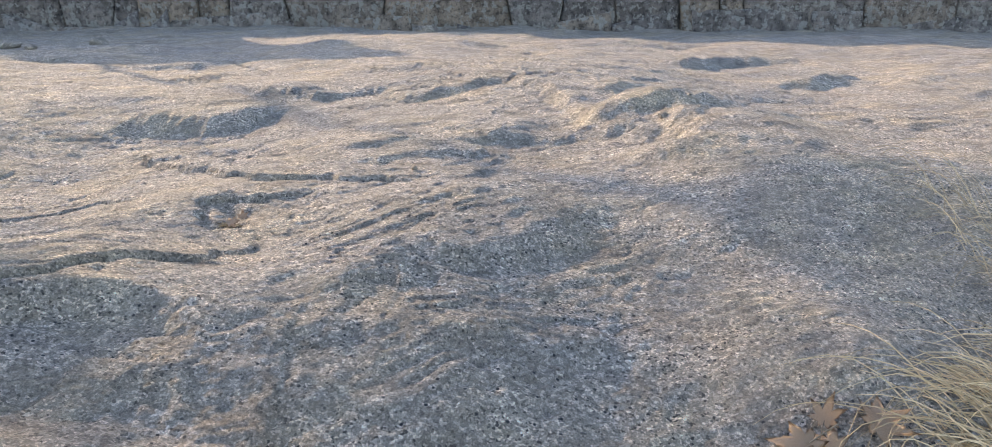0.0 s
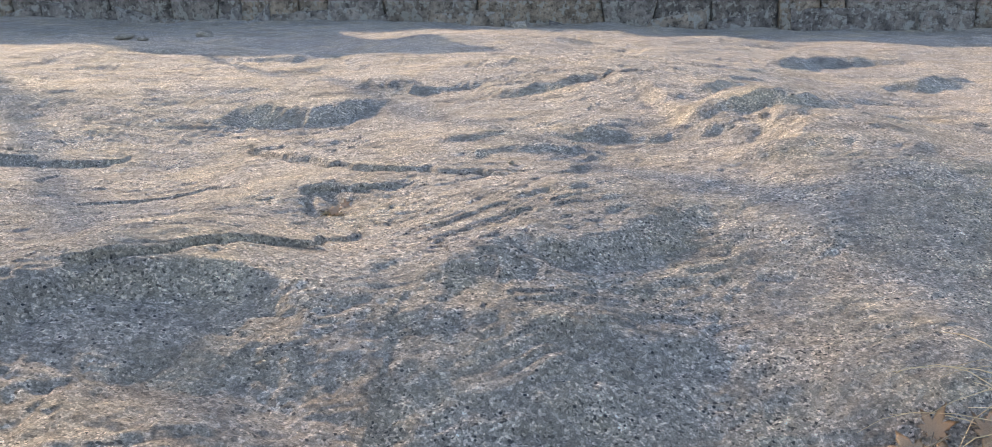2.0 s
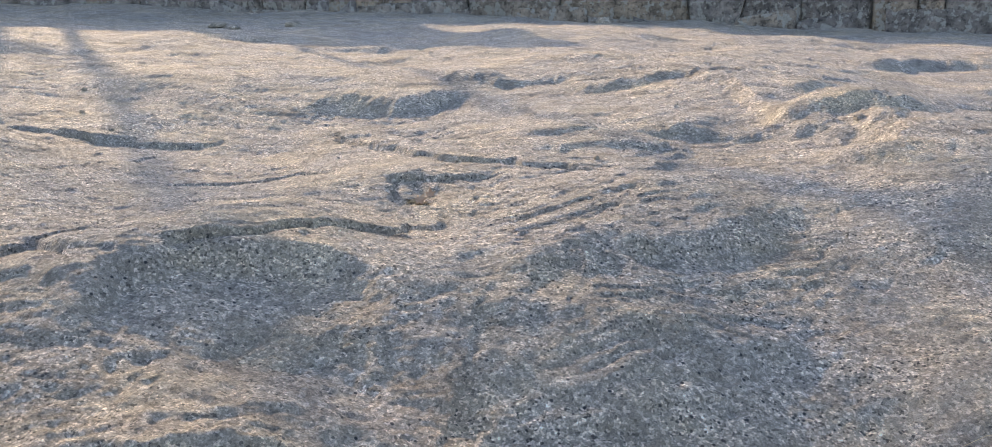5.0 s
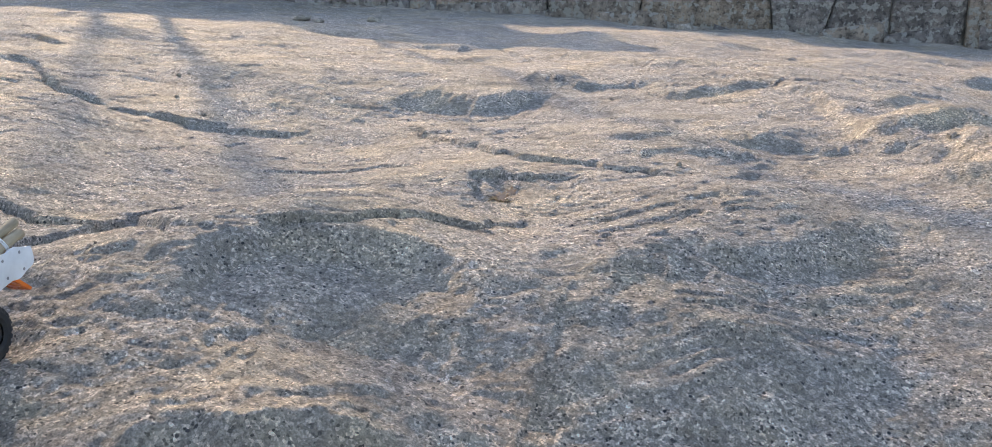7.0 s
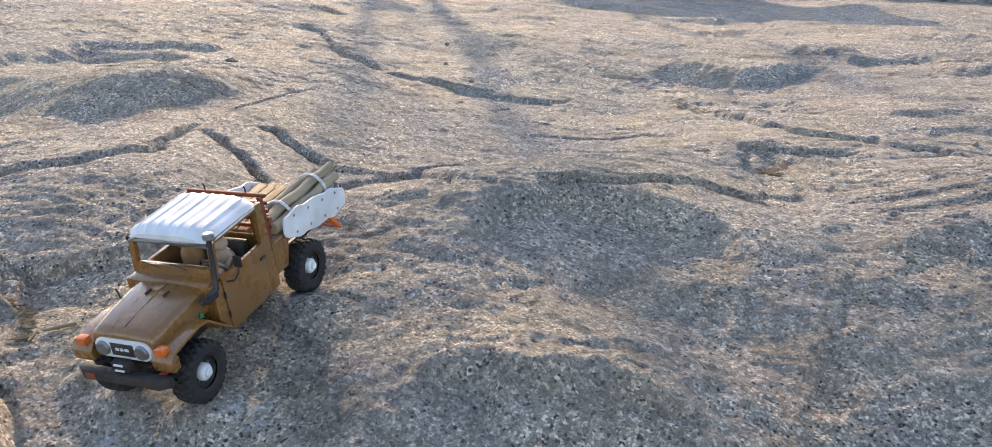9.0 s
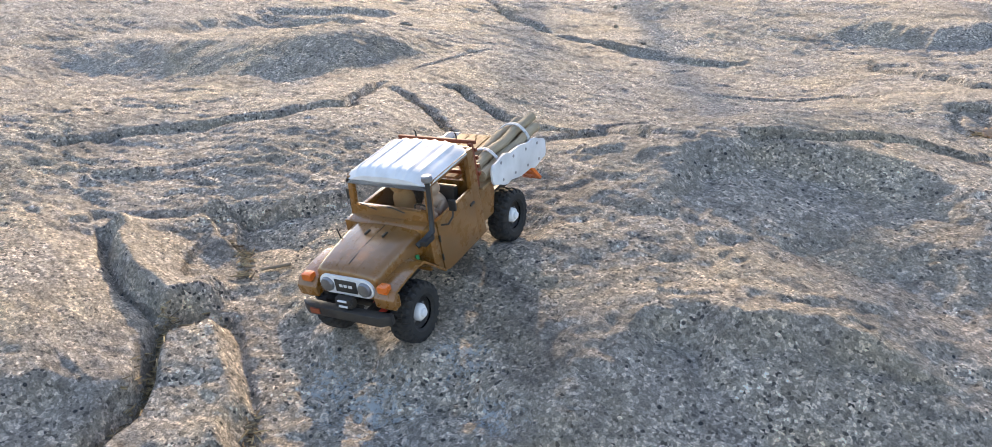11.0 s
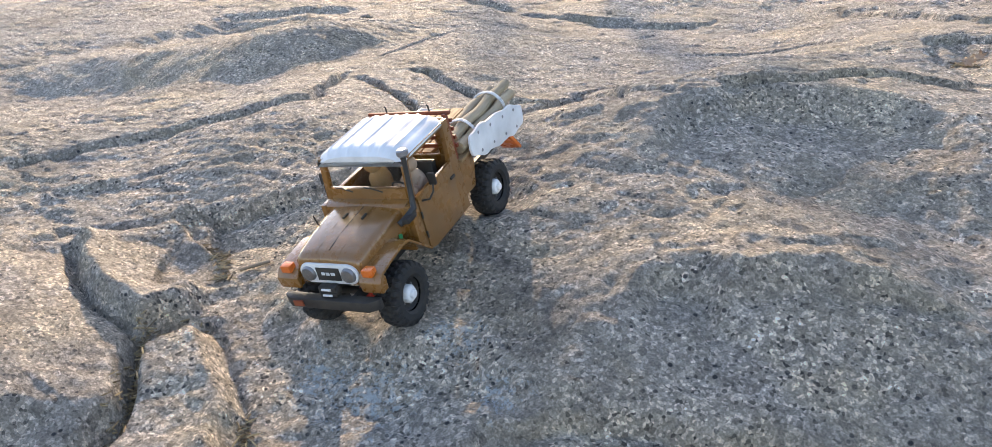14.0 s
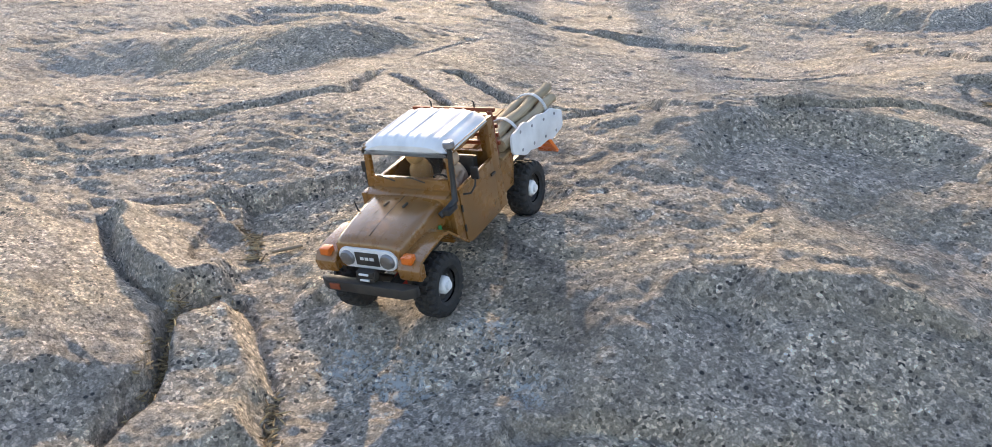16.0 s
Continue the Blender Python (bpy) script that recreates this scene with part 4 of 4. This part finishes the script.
    ring = [Matrix.Translation((0.0270, 0.0240, 0.1180)) @ Matrix.Rotation(radians(-60), 4, "Y") @ Vector((0.0105 * math.cos(a), 0.0105 * math.sin(a), 0)) for a in [2 * math.pi * k / 20 for k in range(21)]]
    tube(bm, ring, 0.0012, 7)
    tube(bm, [(0.0270, 0.0240, 0.1180), (0.0400, 0.0240, 0.1100)], 0.0015, 7)
    solid("steering_wheel", bm, BLACK, t, "", 0)
    # snorkel up the front pillar
    bm = bmesh.new()
    tube(bm, [(0.0900, 0.0530, 0.1060), (0.0800, 0.0590, 0.1100), (0.0700, 0.0630, 0.1160), (0.0660, 0.0615, 0.1260), (0.0620, 0.0612, 0.1500), (0.0590, 0.0612, 0.1740)], [0.0036, 0.0040, 0.0038, 0.0031, 0.0029, 0.0029], 12)
    snorkel = solid("snorkel", bm, BLACK, t, "black air snorkel with mushroom cap", 0)
    bm = bmesh.new()
    tube(bm, [(0.0590, 0.0612, 0.1730), (0.0588, 0.0612, 0.1750), (0.0585, 0.0612, 0.1800), (0.0584, 0.0612, 0.1815)], [0.0040, 0.0066, 0.0066, 0.0050], 16)
    solid("snorkel_cap", bm, STEEL, snorkel, "grey cap", 0)
    bm = bmesh.new()
    box(bm, 0.0700, 0.0900, 0.0565, 0.0655, 0.1060, 0.1130)
    solid("snorkel_base", bm, BLACK, snorkel, "", 0.002)
    bm = bmesh.new()
    tube(bm, [(0.1000, -0.0480, 0.1080), (0.1010, -0.0500, 0.1220)], 0.0009, 6)
    solid("aerial", bm, BLACK, t, "", 0)
    bm = bmesh.new()
    slab(bm, [(0.0840, 0.0850), (0.0910, 0.0865), (0.0900, 0.0930), (0.0850, 0.0915)], 0.0473, 0.0485)
    solid("sticker", bm, GREEN, t, "small green sticker", 0)
    # bumper, winch
    bm = bmesh.new()
    slab_pts = [(0.1720, -0.0610), (0.1790, -0.0500), (0.1800, 0.0500), (0.1720, 0.0620), (0.1660, 0.0610), (0.1680, 0.0), (0.1660, -0.0600)]
    a = [bm.verts.new((x, y, 0.0535)) for x, y in slab_pts]
    b = [bm.verts.new((x, y, 0.0655)) for x, y in slab_pts]
    bm.faces.new(a), bm.faces.new(b[::-1])
    for i in range(len(a)):
        bm.faces.new((a[i], a[i - 1], b[i - 1], b[i]))
    bumper = solid("front_bumper", bm, BLACK, t, "black steel-look front bumper", 0.0012)
    bm = bmesh.new()
    box(bm, 0.1780, 0.1806, -0.0460, -0.0330, 0.0560, 0.0630)
    solid("reflector", bm, RUST, bumper, "dark red reflector", 0.0006)
    for z in (0.0690, 0.0760):
        bm = bmesh.new()
        box(bm, 0.1660, 0.1745, -0.0110, 0.0110, z - 0.0026, z + 0.0026)
        winch = solid("winch_plate", bm, BLACK, bumper, "", 0.001)
        bm = bmesh.new()
        tube(bm, [(0.1752, -0.0060, z), (0.1752, 0.0055, z)], 0.0013, 8)
        solid("winch_rope", bm, WHITE, winch, "pale rope wound on the winch", 0)
    bm = bmesh.new()
    tube(bm, [(0.1690, -0.0120, 0.0720), (0.1690, 0.0120, 0.0720)], 0.0046, 14)
    solid("winch_drum", bm, BLACK, bumper, "", 0.0006)
    # axles and driveline
    for x in (AXLE, -AXLE):
        bm = bmesh.new()
        tube(bm, [(x, -0.0480, 0.0365), (x, 0.0480, 0.0365)], 0.0046, 12)
        axle = solid("axle", bm, BLACK, t, "", 0)
        bm = bmesh.new()
        bmesh.ops.create_uvsphere(bm, u_segments=16, v_segments=10, radius=0.0110, matrix=Matrix.Translation((x, 0.0060, 0.0365)) @ Matrix.Diagonal((0.95, 0.9, 1, 1)))
        solid("differential", bm, RED, axle, "red differential cover", 0)
    bm = bmesh.new()
    tube(bm, [(AXLE - 0.01, 0.006, 0.040), (0.02, 0.004, 0.052), (-0.03, 0.004, 0.052), (-AXLE + 0.01, 0.006, 0.040)], 0.003, 8)
    solid("drive_shaft", bm, STEEL, t, "", 0)
    bm = bmesh.new()
    box(bm, -0.0200, 0.0300, -0.0190, 0.0190, 0.0450, 0.0600)
    solid("gearbox", bm, BLACK, t, "", 0.003)
    # load bed with headboard
    for x in (-0.0900, -0.1400, -0.1900):
        bm = bmesh.new()
        box(bm, x - 0.005, x + 0.005, -0.0580, 0.0580, 0.0960, 0.1050)
        solid("bed_bearer", bm, BLACK, t, "", 0.0006)
    for k in range(8):
        y = -0.0540 + 0.0154 * k
        bm = bmesh.new()
        box(bm, -0.2120, -0.0560, y - 0.0066, y + 0.0066, 0.1050, 0.1090)
        solid("bed_plank", bm, BOARD, t, "", 0.0007)
    for y in (-0.0520, 0.0520):
        bm = bmesh.new()
        box(bm, -0.0600, -0.0545, y - 0.0028, y + 0.0028, 0.1090, 0.1690)
        solid("headboard_post", bm, RUST, t, "", 0.0005)
    for z in (0.1260, 0.1370, 0.1480, 0.1590, 0.1690):
        bm = bmesh.new()
        box(bm, -0.0640, -0.0600, -0.0570, 0.0570, z - 0.0024, z + 0.0024)
        solid("headboard_rail", bm, RUST, t, "red-brown headboard rail", 0.0005)
    for y in (-0.030, 0.030):
        bm = bmesh.new()
        tube(bm, [(-0.0620, y, 0.1712), (-0.0620, y, 0.1780), (-0.0600, y, 0.1800)], 0.0011, 6)
        solid("hook", bm, BLACK, t, "", 0)
    return t


TRUCK = truck()


def on_truck(name, bm, mat, label, category, group="", edge=0.0):
    ob = solid(name, bm, mat, None, "", edge)
    ob.matrix_world = TRUCK_AT @ Matrix.Scale(TRUCK_SIZE, 4)
    return tagged(ob, label, category, group)


def lumpy(bm, amount, size, seed):
    for v in bm.verts:
        d = noise.noise_vector(v.co / size + Vector((seed, seed * 0.7, 0)))
        v.co += d * amount


for k, (y, z, r, x0, x1) in enumerate(((0.0520, 0.1172, 0.0082, -0.070, -0.236), (0.0365, 0.1168, 0.0078, -0.068, -0.228), (0.0440, 0.1300, 0.0074, -0.072, -0.240), (0.0285, 0.1290, 0.0066, -0.070, -0.222))):
    bm = bmesh.new()
    tube(bm, [(x0 + (x1 - x0) * s / 12, y + 0.0012 * math.sin(s + k), z + 0.0009 * math.cos(1.3 * s + k)) for s in range(13)], [r * (1 - 0.012 * s + 0.03 * math.sin(2.1 * s + k)) for s in range(13)], 14)
    on_truck("log", bm, LOG, "pale grey barked stick tied on the truck bed", "log", "logs on the truck bed")
for x in (-0.105, -0.190):
    bm = bmesh.new()
    loop = [(x + 0.002 * math.sin(3 * a), 0.0405 + 0.0225 * math.cos(a), 0.1220 + 0.0172 * math.sin(a)) for a in [2 * math.pi * k / 24 for k in range(25)]]
    tube(bm, loop, 0.0012, 7)
    tube(bm, [(p[0] + 0.003, p[1], p[2]) for p in loop], 0.0011, 7)
    on_truck("rope", bm, WHITE, "white cord wound round the logs", "cord", "cords round the logs")
for k in range(4):
    bm = bmesh.new()
    y = -0.044 + 0.0165 * k
    box(bm, -0.198 + 0.006 * (k % 2), -0.068, y - 0.0072, y + 0.0072, 0.1092, 0.1142)
    on_truck("plank", bm, BOARD, "short sawn pale wooden plank on the truck bed", "plank", "planks on the truck bed", 0.0007)
bm = bmesh.new()
bmesh.ops.create_icosphere(bm, subdivisions=3, radius=1, matrix=Matrix.Translation((-0.0040, -0.0240, 0.1050)) @ Matrix.Diagonal((0.0120, 0.0150, 0.0250, 1)))
bmesh.ops.create_icosphere(bm, subdivisions=3, radius=0.0115, matrix=Matrix.Translation((0.0020, -0.0240, 0.1360)))
lumpy(bm, 0.003, 0.012, 1)
on_truck("doll", bm, CREAM, "tan brown soft toy figure on the passenger seat", "doll")
bm = bmesh.new()
bmesh.ops.create_icosphere(bm, subdivisions=3, radius=1, matrix=Matrix.Translation((-0.0040, 0.0240, 0.1030)) @ Matrix.Diagonal((0.0110, 0.0150, 0.0230, 1)))
bmesh.ops.create_icosphere(bm, subdivisions=3, radius=0.0095, matrix=Matrix.Translation((0.0000, 0.0240, 0.1330)))
tube(bm, [(0.000, 0.036, 0.115), (0.014, 0.036, 0.108), (0.026, 0.033, 0.120)], 0.004, 8)
tube(bm, [(0.000, 0.012, 0.115), (0.014, 0.014, 0.108), (0.026, 0.016, 0.120)], 0.004, 8)
on_truck("doll", bm, DOLL, "plain plastic toy driver figure behind the wheel", "doll")

# ---- grass, leaves, twigs and pebbles ----
def straw_mat(name, light, dark):
    m, n, l, b = material(name, 0.7)
    own = n.new("ShaderNodeNewGeometry").outputs["Random Per Island"]
    c = ramp(n, l, own, [(0.0, dark), (0.5, tuple((p + q) / 2 for p, q in zip(light, dark))), (1.0, light)])
    t = node(n, "TexNoise", Scale=60.0, Detail=4.0)
    l.new(mix(n, l, c, ramp(n, l, t.outputs["Fac"], [(0.3, (0.7, 0.68, 0.62)), (0.7, (1.1, 1.1, 1.1))]), 1.0, "MULTIPLY"), b.inputs["Base Color"])
    return m


STRAW = straw_mat("dry_grass", (0.88, 0.69, 0.43), (0.46, 0.33, 0.19))
LEAF = straw_mat("dead_leaf", (0.62, 0.47, 0.34), (0.46, 0.33, 0.23))
TWIG = straw_mat("grey_twig", (0.34, 0.29, 0.22), (0.17, 0.13, 0.09))


def blade(bm, root, way, long, lift, wide, rng):
    """One bent blade of grass, a thin three-sided strip."""
    bend = rng.uniform(-0.5, 0.5)
    pts = []
    for k in range(7):
        u = k / 6
        turn = bend * u * u
        d = Vector((way[0] * math.cos(turn) - way[1] * math.sin(turn), way[0] * math.sin(turn) + way[1] * math.cos(turn), 0))
        pts.append(Vector(root) + d * long * u + Vector((0, 0, lift * long * (1.7 * u - 1.5 * u * u))))
    tube(bm, pts, [wide * (1 - 0.75 * k / 6) for k in range(7)], 3, ends=False)


def grass_tuft():
    rng = random.Random(3)
    bm = bmesh.new()
    for k in range(560):
        a = rng.random()
        x, y = 0.60 + 0.26 * a + rng.gauss(0, 0.05), 0.95 + 0.16 * a + rng.gauss(0, 0.055)
        ang = radians(rng.gauss(155, 34))
        blade(bm, (x, y, height(x, y) - 0.002), (math.cos(ang), math.sin(ang)), rng.uniform(0.08, 0.24), rng.uniform(0.1, 0.75), rng.uniform(0.0006, 0.0015), rng)
    for k in range(170):
        x, y = rng.uniform(0.82, 1.02), rng.uniform(1.15, 1.75)
        ang = radians(rng.gauss(150, 40))
        blade(bm, (x, y, height(x, y) - 0.002), (math.cos(ang), math.sin(ang)), rng.uniform(0.06, 0.20), rng.uniform(0.4, 1.3), rng.uniform(0.0004, 0.0009), rng)
    ob = part("dry_grass", bm, STRAW, None)
    tagged(ob, "tuft of dry straw-coloured grass bent over the rock", "grass", kind="stuff")


grass_tuft()


def leaf(x, y, size, turn, tilt, seed, label):
    """A withered lobed leaf with curled edges and a stalk."""
    rng = random.Random(seed)
    bm = bmesh.new()
    tips = [(0, 1.0), (48, 0.92), (98, 0.72), (150, 0.45), (210, 0.45), (262, 0.72), (312, 0.92)]
    ring, rad = [], []
    for i, (deg, r) in enumerate(tips):
        nxt = tips[(i + 1) % 7]
        gap = (nxt[0] - deg) % 360
        for k, f in ((0, 1.0), (0.18, 0.74), (0.32, 0.70), (0.5, 0.42), (0.68, 0.66), (0.82, 0.72)):
            a, q = radians(deg + gap * k), (r + (nxt[1] - r) * k) * f * rng.uniform(0.9, 1.08)
            ring.append(a), rad.append(q)
    curl = lambda q, a: 0.32 * q * q * math.sin(2 * a + seed) + 0.14 * q * q
    rows = [[bm.verts.new((size * q * s * math.cos(a), size * q * s * math.sin(a), size * curl(q * s, a))) for a, q in zip(ring, rad)] for s in (0.33, 0.66, 1.0)]
    mid = bm.verts.new((0, 0, 0))
    n = len(ring)
    for i in range(n):
        bm.faces.new((mid, rows[0][i - 1], rows[0][i]))
        for u, v in zip(rows, rows[1:]):
            bm.faces.new((u[i - 1], v[i - 1], v[i], u[i]))
    extra = bmesh.ops.solidify(bm, geom=bm.faces[:], thickness=size * 0.012)
    ob = part("dead_leaf", bm, LEAF, None)
    ob.matrix_world = Matrix.Translation((x, y, height(x, y) + 0.006 + 0.35 * size * math.sin(radians(tilt)))) @ pose(0, 0, 0, tilt) @ pose(0, 0, 0, 0, tilt * 0.3, turn)
    for f in ob.data.polygons:
        f.use_smooth = True
    tagged(ob, label, "leaf", "withered leaves")
    bm = bmesh.new()
    tube(bm, [(-size * 0.05, 0, 0), (-size * 0.5, size * 0.04, size * 0.05), (-size * 0.85, size * 0.1, size * 0.16)], [size * 0.02, size * 0.016, size * 0.02], 6)
    part("stalk", bm, TWIG, ob, "thin stalk")


leaf(0.382, 0.968, 0.054, 215, 30, 1, "withered brown lobed leaf lying on grey granite")
leaf(0.408, 0.992, 0.032, 70, 68, 2, "curled tan leaf standing in dry grass")
leaf(0.412, 0.962, 0.036, 130, 40, 5, "curled brown leaf half under dry grass")
leaf(0.470, 0.990, 0.050, 20, 35, 9, "grey-brown leaf caught in dry grass")
leaf(0.640, 2.770, 0.040, 20, 20, 4, "pale dry leaf lying in a rock hollow")
leaf(0.600, 2.820, 0.035, 140, 30, 6, "tan dry leaf lying in a rock hollow")
leaf(-0.535, 1.655, 0.022, 10, 30, 7, "small brown leaf in a rock hole")
leaf(-0.520, 1.690, 0.018, 100, 40, 8, "small tan leaf in a rock hole")


LITTER = straw_mat("crack_litter", (0.52, 0.39, 0.21), (0.11, 0.075, 0.045))


def litter():
    """Straw, crumbs and needles lying in the cracks."""
    rng = random.Random(11)
    bm = bmesh.new()
    lines = [[(-1.090, 0.331), (-1.069, 0.315), (-1.044, 0.290), (-1.005, 0.255), (-0.978, 0.225), (-0.966, 0.191)], [(-1.190, 0.500), (-1.150, 0.484), (-1.105, 0.455)], [(-1.085, 0.331), (-1.072, 0.360), (-1.052, 0.389)],
             [(-1.381, 1.018), (-1.301, 0.997), (-1.195, 0.939), (-1.113, 0.851)], [(-0.560, 1.668), (-0.515, 1.655)], [(-0.834, 0.267), (-0.899, 0.319)]]
    for pts in lines:
        for (x0, y0), (x1, y1) in zip(pts, pts[1:]):
            for k in range(70):
                u = rng.random()
                x, y = x0 + (x1 - x0) * u + rng.gauss(0, 0.005), y0 + (y1 - y0) * u + rng.gauss(0, 0.005)
                a, size = rng.uniform(0, 6.3), rng.uniform(0.006, 0.020)
                d = Vector((math.cos(a), math.sin(a), rng.uniform(-0.3, 0.4))) * size
                p = Vector((x, y, height(x, y) + 0.002))
                tube(bm, [p - d * 0.5, p, p + d * 0.5], [0.0006, 0.0011, 0.0005], 4)
    ob = part("litter", bm, LITTER, None)
    tagged(ob, "straw and plant crumbs lying in the rock cracks", "plant litter", kind="stuff")


litter()
bm = bmesh.new()
p0, p1 = Vector((-1.101, 0.476, height(-1.101, 0.476) + 0.003)), Vector((-1.078, 0.507, height(-1.078, 0.507) + 0.003))
mid = (p0 + p1) / 2
mid.z = max(mid.z, height(mid.x, mid.y) + 0.003)
tube(bm, [p0, mid, p1], [0.0018, 0.0026, 0.0022], 7)
tagged(part("twig", bm, TWIG, None), "short grey broken twig lying on granite", "twig")


def pebble(x, y, size, flat, seed, mat, label):
    bm = bmesh.new()
    bmesh.ops.create_icosphere(bm, subdivisions=3, radius=1)
    for v in bm.verts:
        q = 1 + 0.35 * noise.noise(v.co * 1.3 + Vector((seed, 0, 0))) + 0.12 * noise.noise(v.co * 3.5 + Vector((0, seed, 0)))
        v.co = Vector((v.co.x * size * q, v.co.y * size * 0.75 * q, v.co.z * size * flat * q))
    for f in bm.faces:
        f.smooth = True
    ob = part("pebble", bm, mat, None)
    ob.matrix_world = pose(x, y, height(x, y) + size * flat * 0.55, 0, 0, seed * 77)
    tagged(ob, label, "stone", "loose stones")


pebble(-0.205, 1.965, 0.008, 0.8, 1, TWIG, "small dark brown pebble on bare granite")
pebble(-2.85, 6.05, 0.075, 0.65, 2, GRANITE, "pale rough stone lying near the wall")
pebble(-3.15, 5.50, 0.06, 0.4, 3, GRANITE, "flat grey stone chip near the wall")
pebble(-3.00, 5.45, 0.05, 0.4, 4, GRANITE, "flat grey stone chip near the wall")
pebble(-0.67, 6.75, 0.06, 0.5, 5, GRANITE, "pale rough stone lying near the wall")
pebble(-1.957, 2.531, 0.010, 0.7, 6, TWIG, "small dark brown pebble on bare granite")
pebble(-1.577, 2.129, 0.009, 0.6, 7, GRANITE, "small pale pebble on bare granite")
pebble(-2.157, 1.716, 0.018, 0.5, 8, GRANITE, "small pale stone chip on bare granite")
pebble(-1.772, 2.27, 0.009, 0.7, 9, TWIG, "small dark brown pebble on bare granite")
pebble(0.423, 2.38, 0.018, 0.6, 10, GRANITE, "small pale pebble on bare granite")

# ---- bare trees behind the wall, between the rock and the sun ----
BARK = worn("grey_bark", (0.14, 0.11, 0.085), 0.9, 30, relief=0.5, dusty=0.0)


def tree(x, y, tall, thick, seed):
    rng = random.Random(seed)
    ground = -0.2
    t = new("bare_tree")
    t.location = (x, y, ground)
    tagged(t, "leafless grey tree standing behind the stone wall", "tree", "bare trees")
    bm = bmesh.new()
    trunk = [Vector((0.10 * math.sin(0.9 * k + seed) * k / 8, 0.08 * math.cos(1.3 * k) * k / 8, tall * k / 8)) for k in range(9)]
    tube(bm, trunk, [thick * (1 - 0.085 * k) for k in range(9)], 9)
    part("trunk", bm, BARK, t)
    bm = bmesh.new()

    def limb(p, way, long, rad, depth):
        pts = [p]
        d = way.copy()
        for k in range(4):
            d = (d + Vector((rng.gauss(0, 0.16), rng.gauss(0, 0.16), rng.gauss(0.05, 0.12)))).normalized()
            pts.append(pts[-1] + d * long / 4)
        tube(bm, pts, [rad * (1 - 0.2 * k) for k in range(5)], 5 if depth else 7, ends=False)
        if depth < 2:
            for k in range(rng.choice((3, 4))):
                q = pts[rng.choice((2, 3, 4))]
                limb(q, (d + Vector((rng.gauss(0, 0.6), rng.gauss(0, 0.6), rng.gauss(0.1, 0.4)))).normalized(), long * rng.uniform(0.5, 0.75), rad * 0.45, depth + 1)
    for k in range(8):
        s = rng.uniform(0.35, 1.0)
        i = int(s * 7.9)
        a = rng.uniform(0, 6.28)
        limb(trunk[i], Vector((math.cos(a), math.sin(a), rng.uniform(0.2, 0.9))).normalized(), tall * rng.uniform(0.22, 0.36) * (1.25 - s * 0.5), thick * 0.4 * (1.2 - s * 0.6), 0)
    part("crown", bm, BARK, t)


tree(-8.90, 10.87, 7.0, 0.075, 1)
tree(-10.6, 12.25, 6.7, 0.085, 2)


# ---- an unseen evergreen added behind the wall, above the view, to shade part of the rock ----
leaf_green, gn, gl, gb = material("evergreen_leaf", 0.5)
gl.new(ramp(gn, gl, gn.new("ShaderNodeNewGeometry").outputs["Random Per Island"], [(0.0, (0.035, 0.065, 0.02)), (0.6, (0.06, 0.10, 0.03)), (1.0, (0.10, 0.12, 0.04))]), gb.inputs["Base Color"])


def evergreen(x, y, lowest, wide, tall):
    rng = random.Random(21)
    t = new("unseen_shade_tree")
    t.location = (x, y, -0.2)
    tagged(t, "unseen slim evergreen tree with a broad leafy crown, added behind the wall to shade the rock", "tree")
    bm = bmesh.new()
    top = lowest + tall * 0.8
    tube(bm, [Vector((0.03 * math.sin(k), 0.03 * math.cos(1.7 * k), top * k / 8)) for k in range(9)], [0.045 - 0.004 * k for k in range(9)], 9)
    part("trunk", bm, BARK, t)
    limbs = bmesh.new()
    verts, faces = [], []
    for k in range(58):
        a, r = rng.uniform(0, 6.283), wide * math.sqrt(rng.random())
        dome = math.sqrt(max(0.0, 1 - (r / wide) ** 2))
        centre = Vector((r * math.cos(a), r * math.sin(a), lowest + 0.12 * rng.random() + tall * dome * rng.random()))
        tube(limbs, [Vector((0, 0, max(1.0, centre.z - 0.5 * r))), centre * 0.5 + Vector((0, 0, centre.z * 0.5 - 0.1 * r)), centre], [0.012, 0.008, 0.003], 5, ends=False)
        for i in range(90):
            at = centre + Vector((rng.gauss(0, 0.13), rng.gauss(0, 0.13), abs(rng.gauss(0, 0.10))))
            turn = pose(0, 0, 0, rng.uniform(0, 360), rng.uniform(0, 360), rng.uniform(0, 360)).to_3x3()
            size = rng.uniform(0.9, 1.4)
            n = len(verts)
            for u, v in ((-0.028, 0), (-0.010, 0.013), (0.012, 0.012), (0.030, 0), (0.012, -0.012), (-0.010, -0.013)):
                verts.append(at + turn @ Vector((u * size, v * size, abs(v) * 0.3)))
            faces.append((n, n + 1, n + 2, n + 3, n + 4, n + 5))
    part("boughs", limbs, BARK, t)
    me = bpy.data.meshes.new("crown")
    me.from_pydata(verts, [], faces)
    me.materials.append(leaf_green)
    new("crown", me).parent = t


evergreen(-6.55, 9.79, 4.80, 0.70, 1.2)
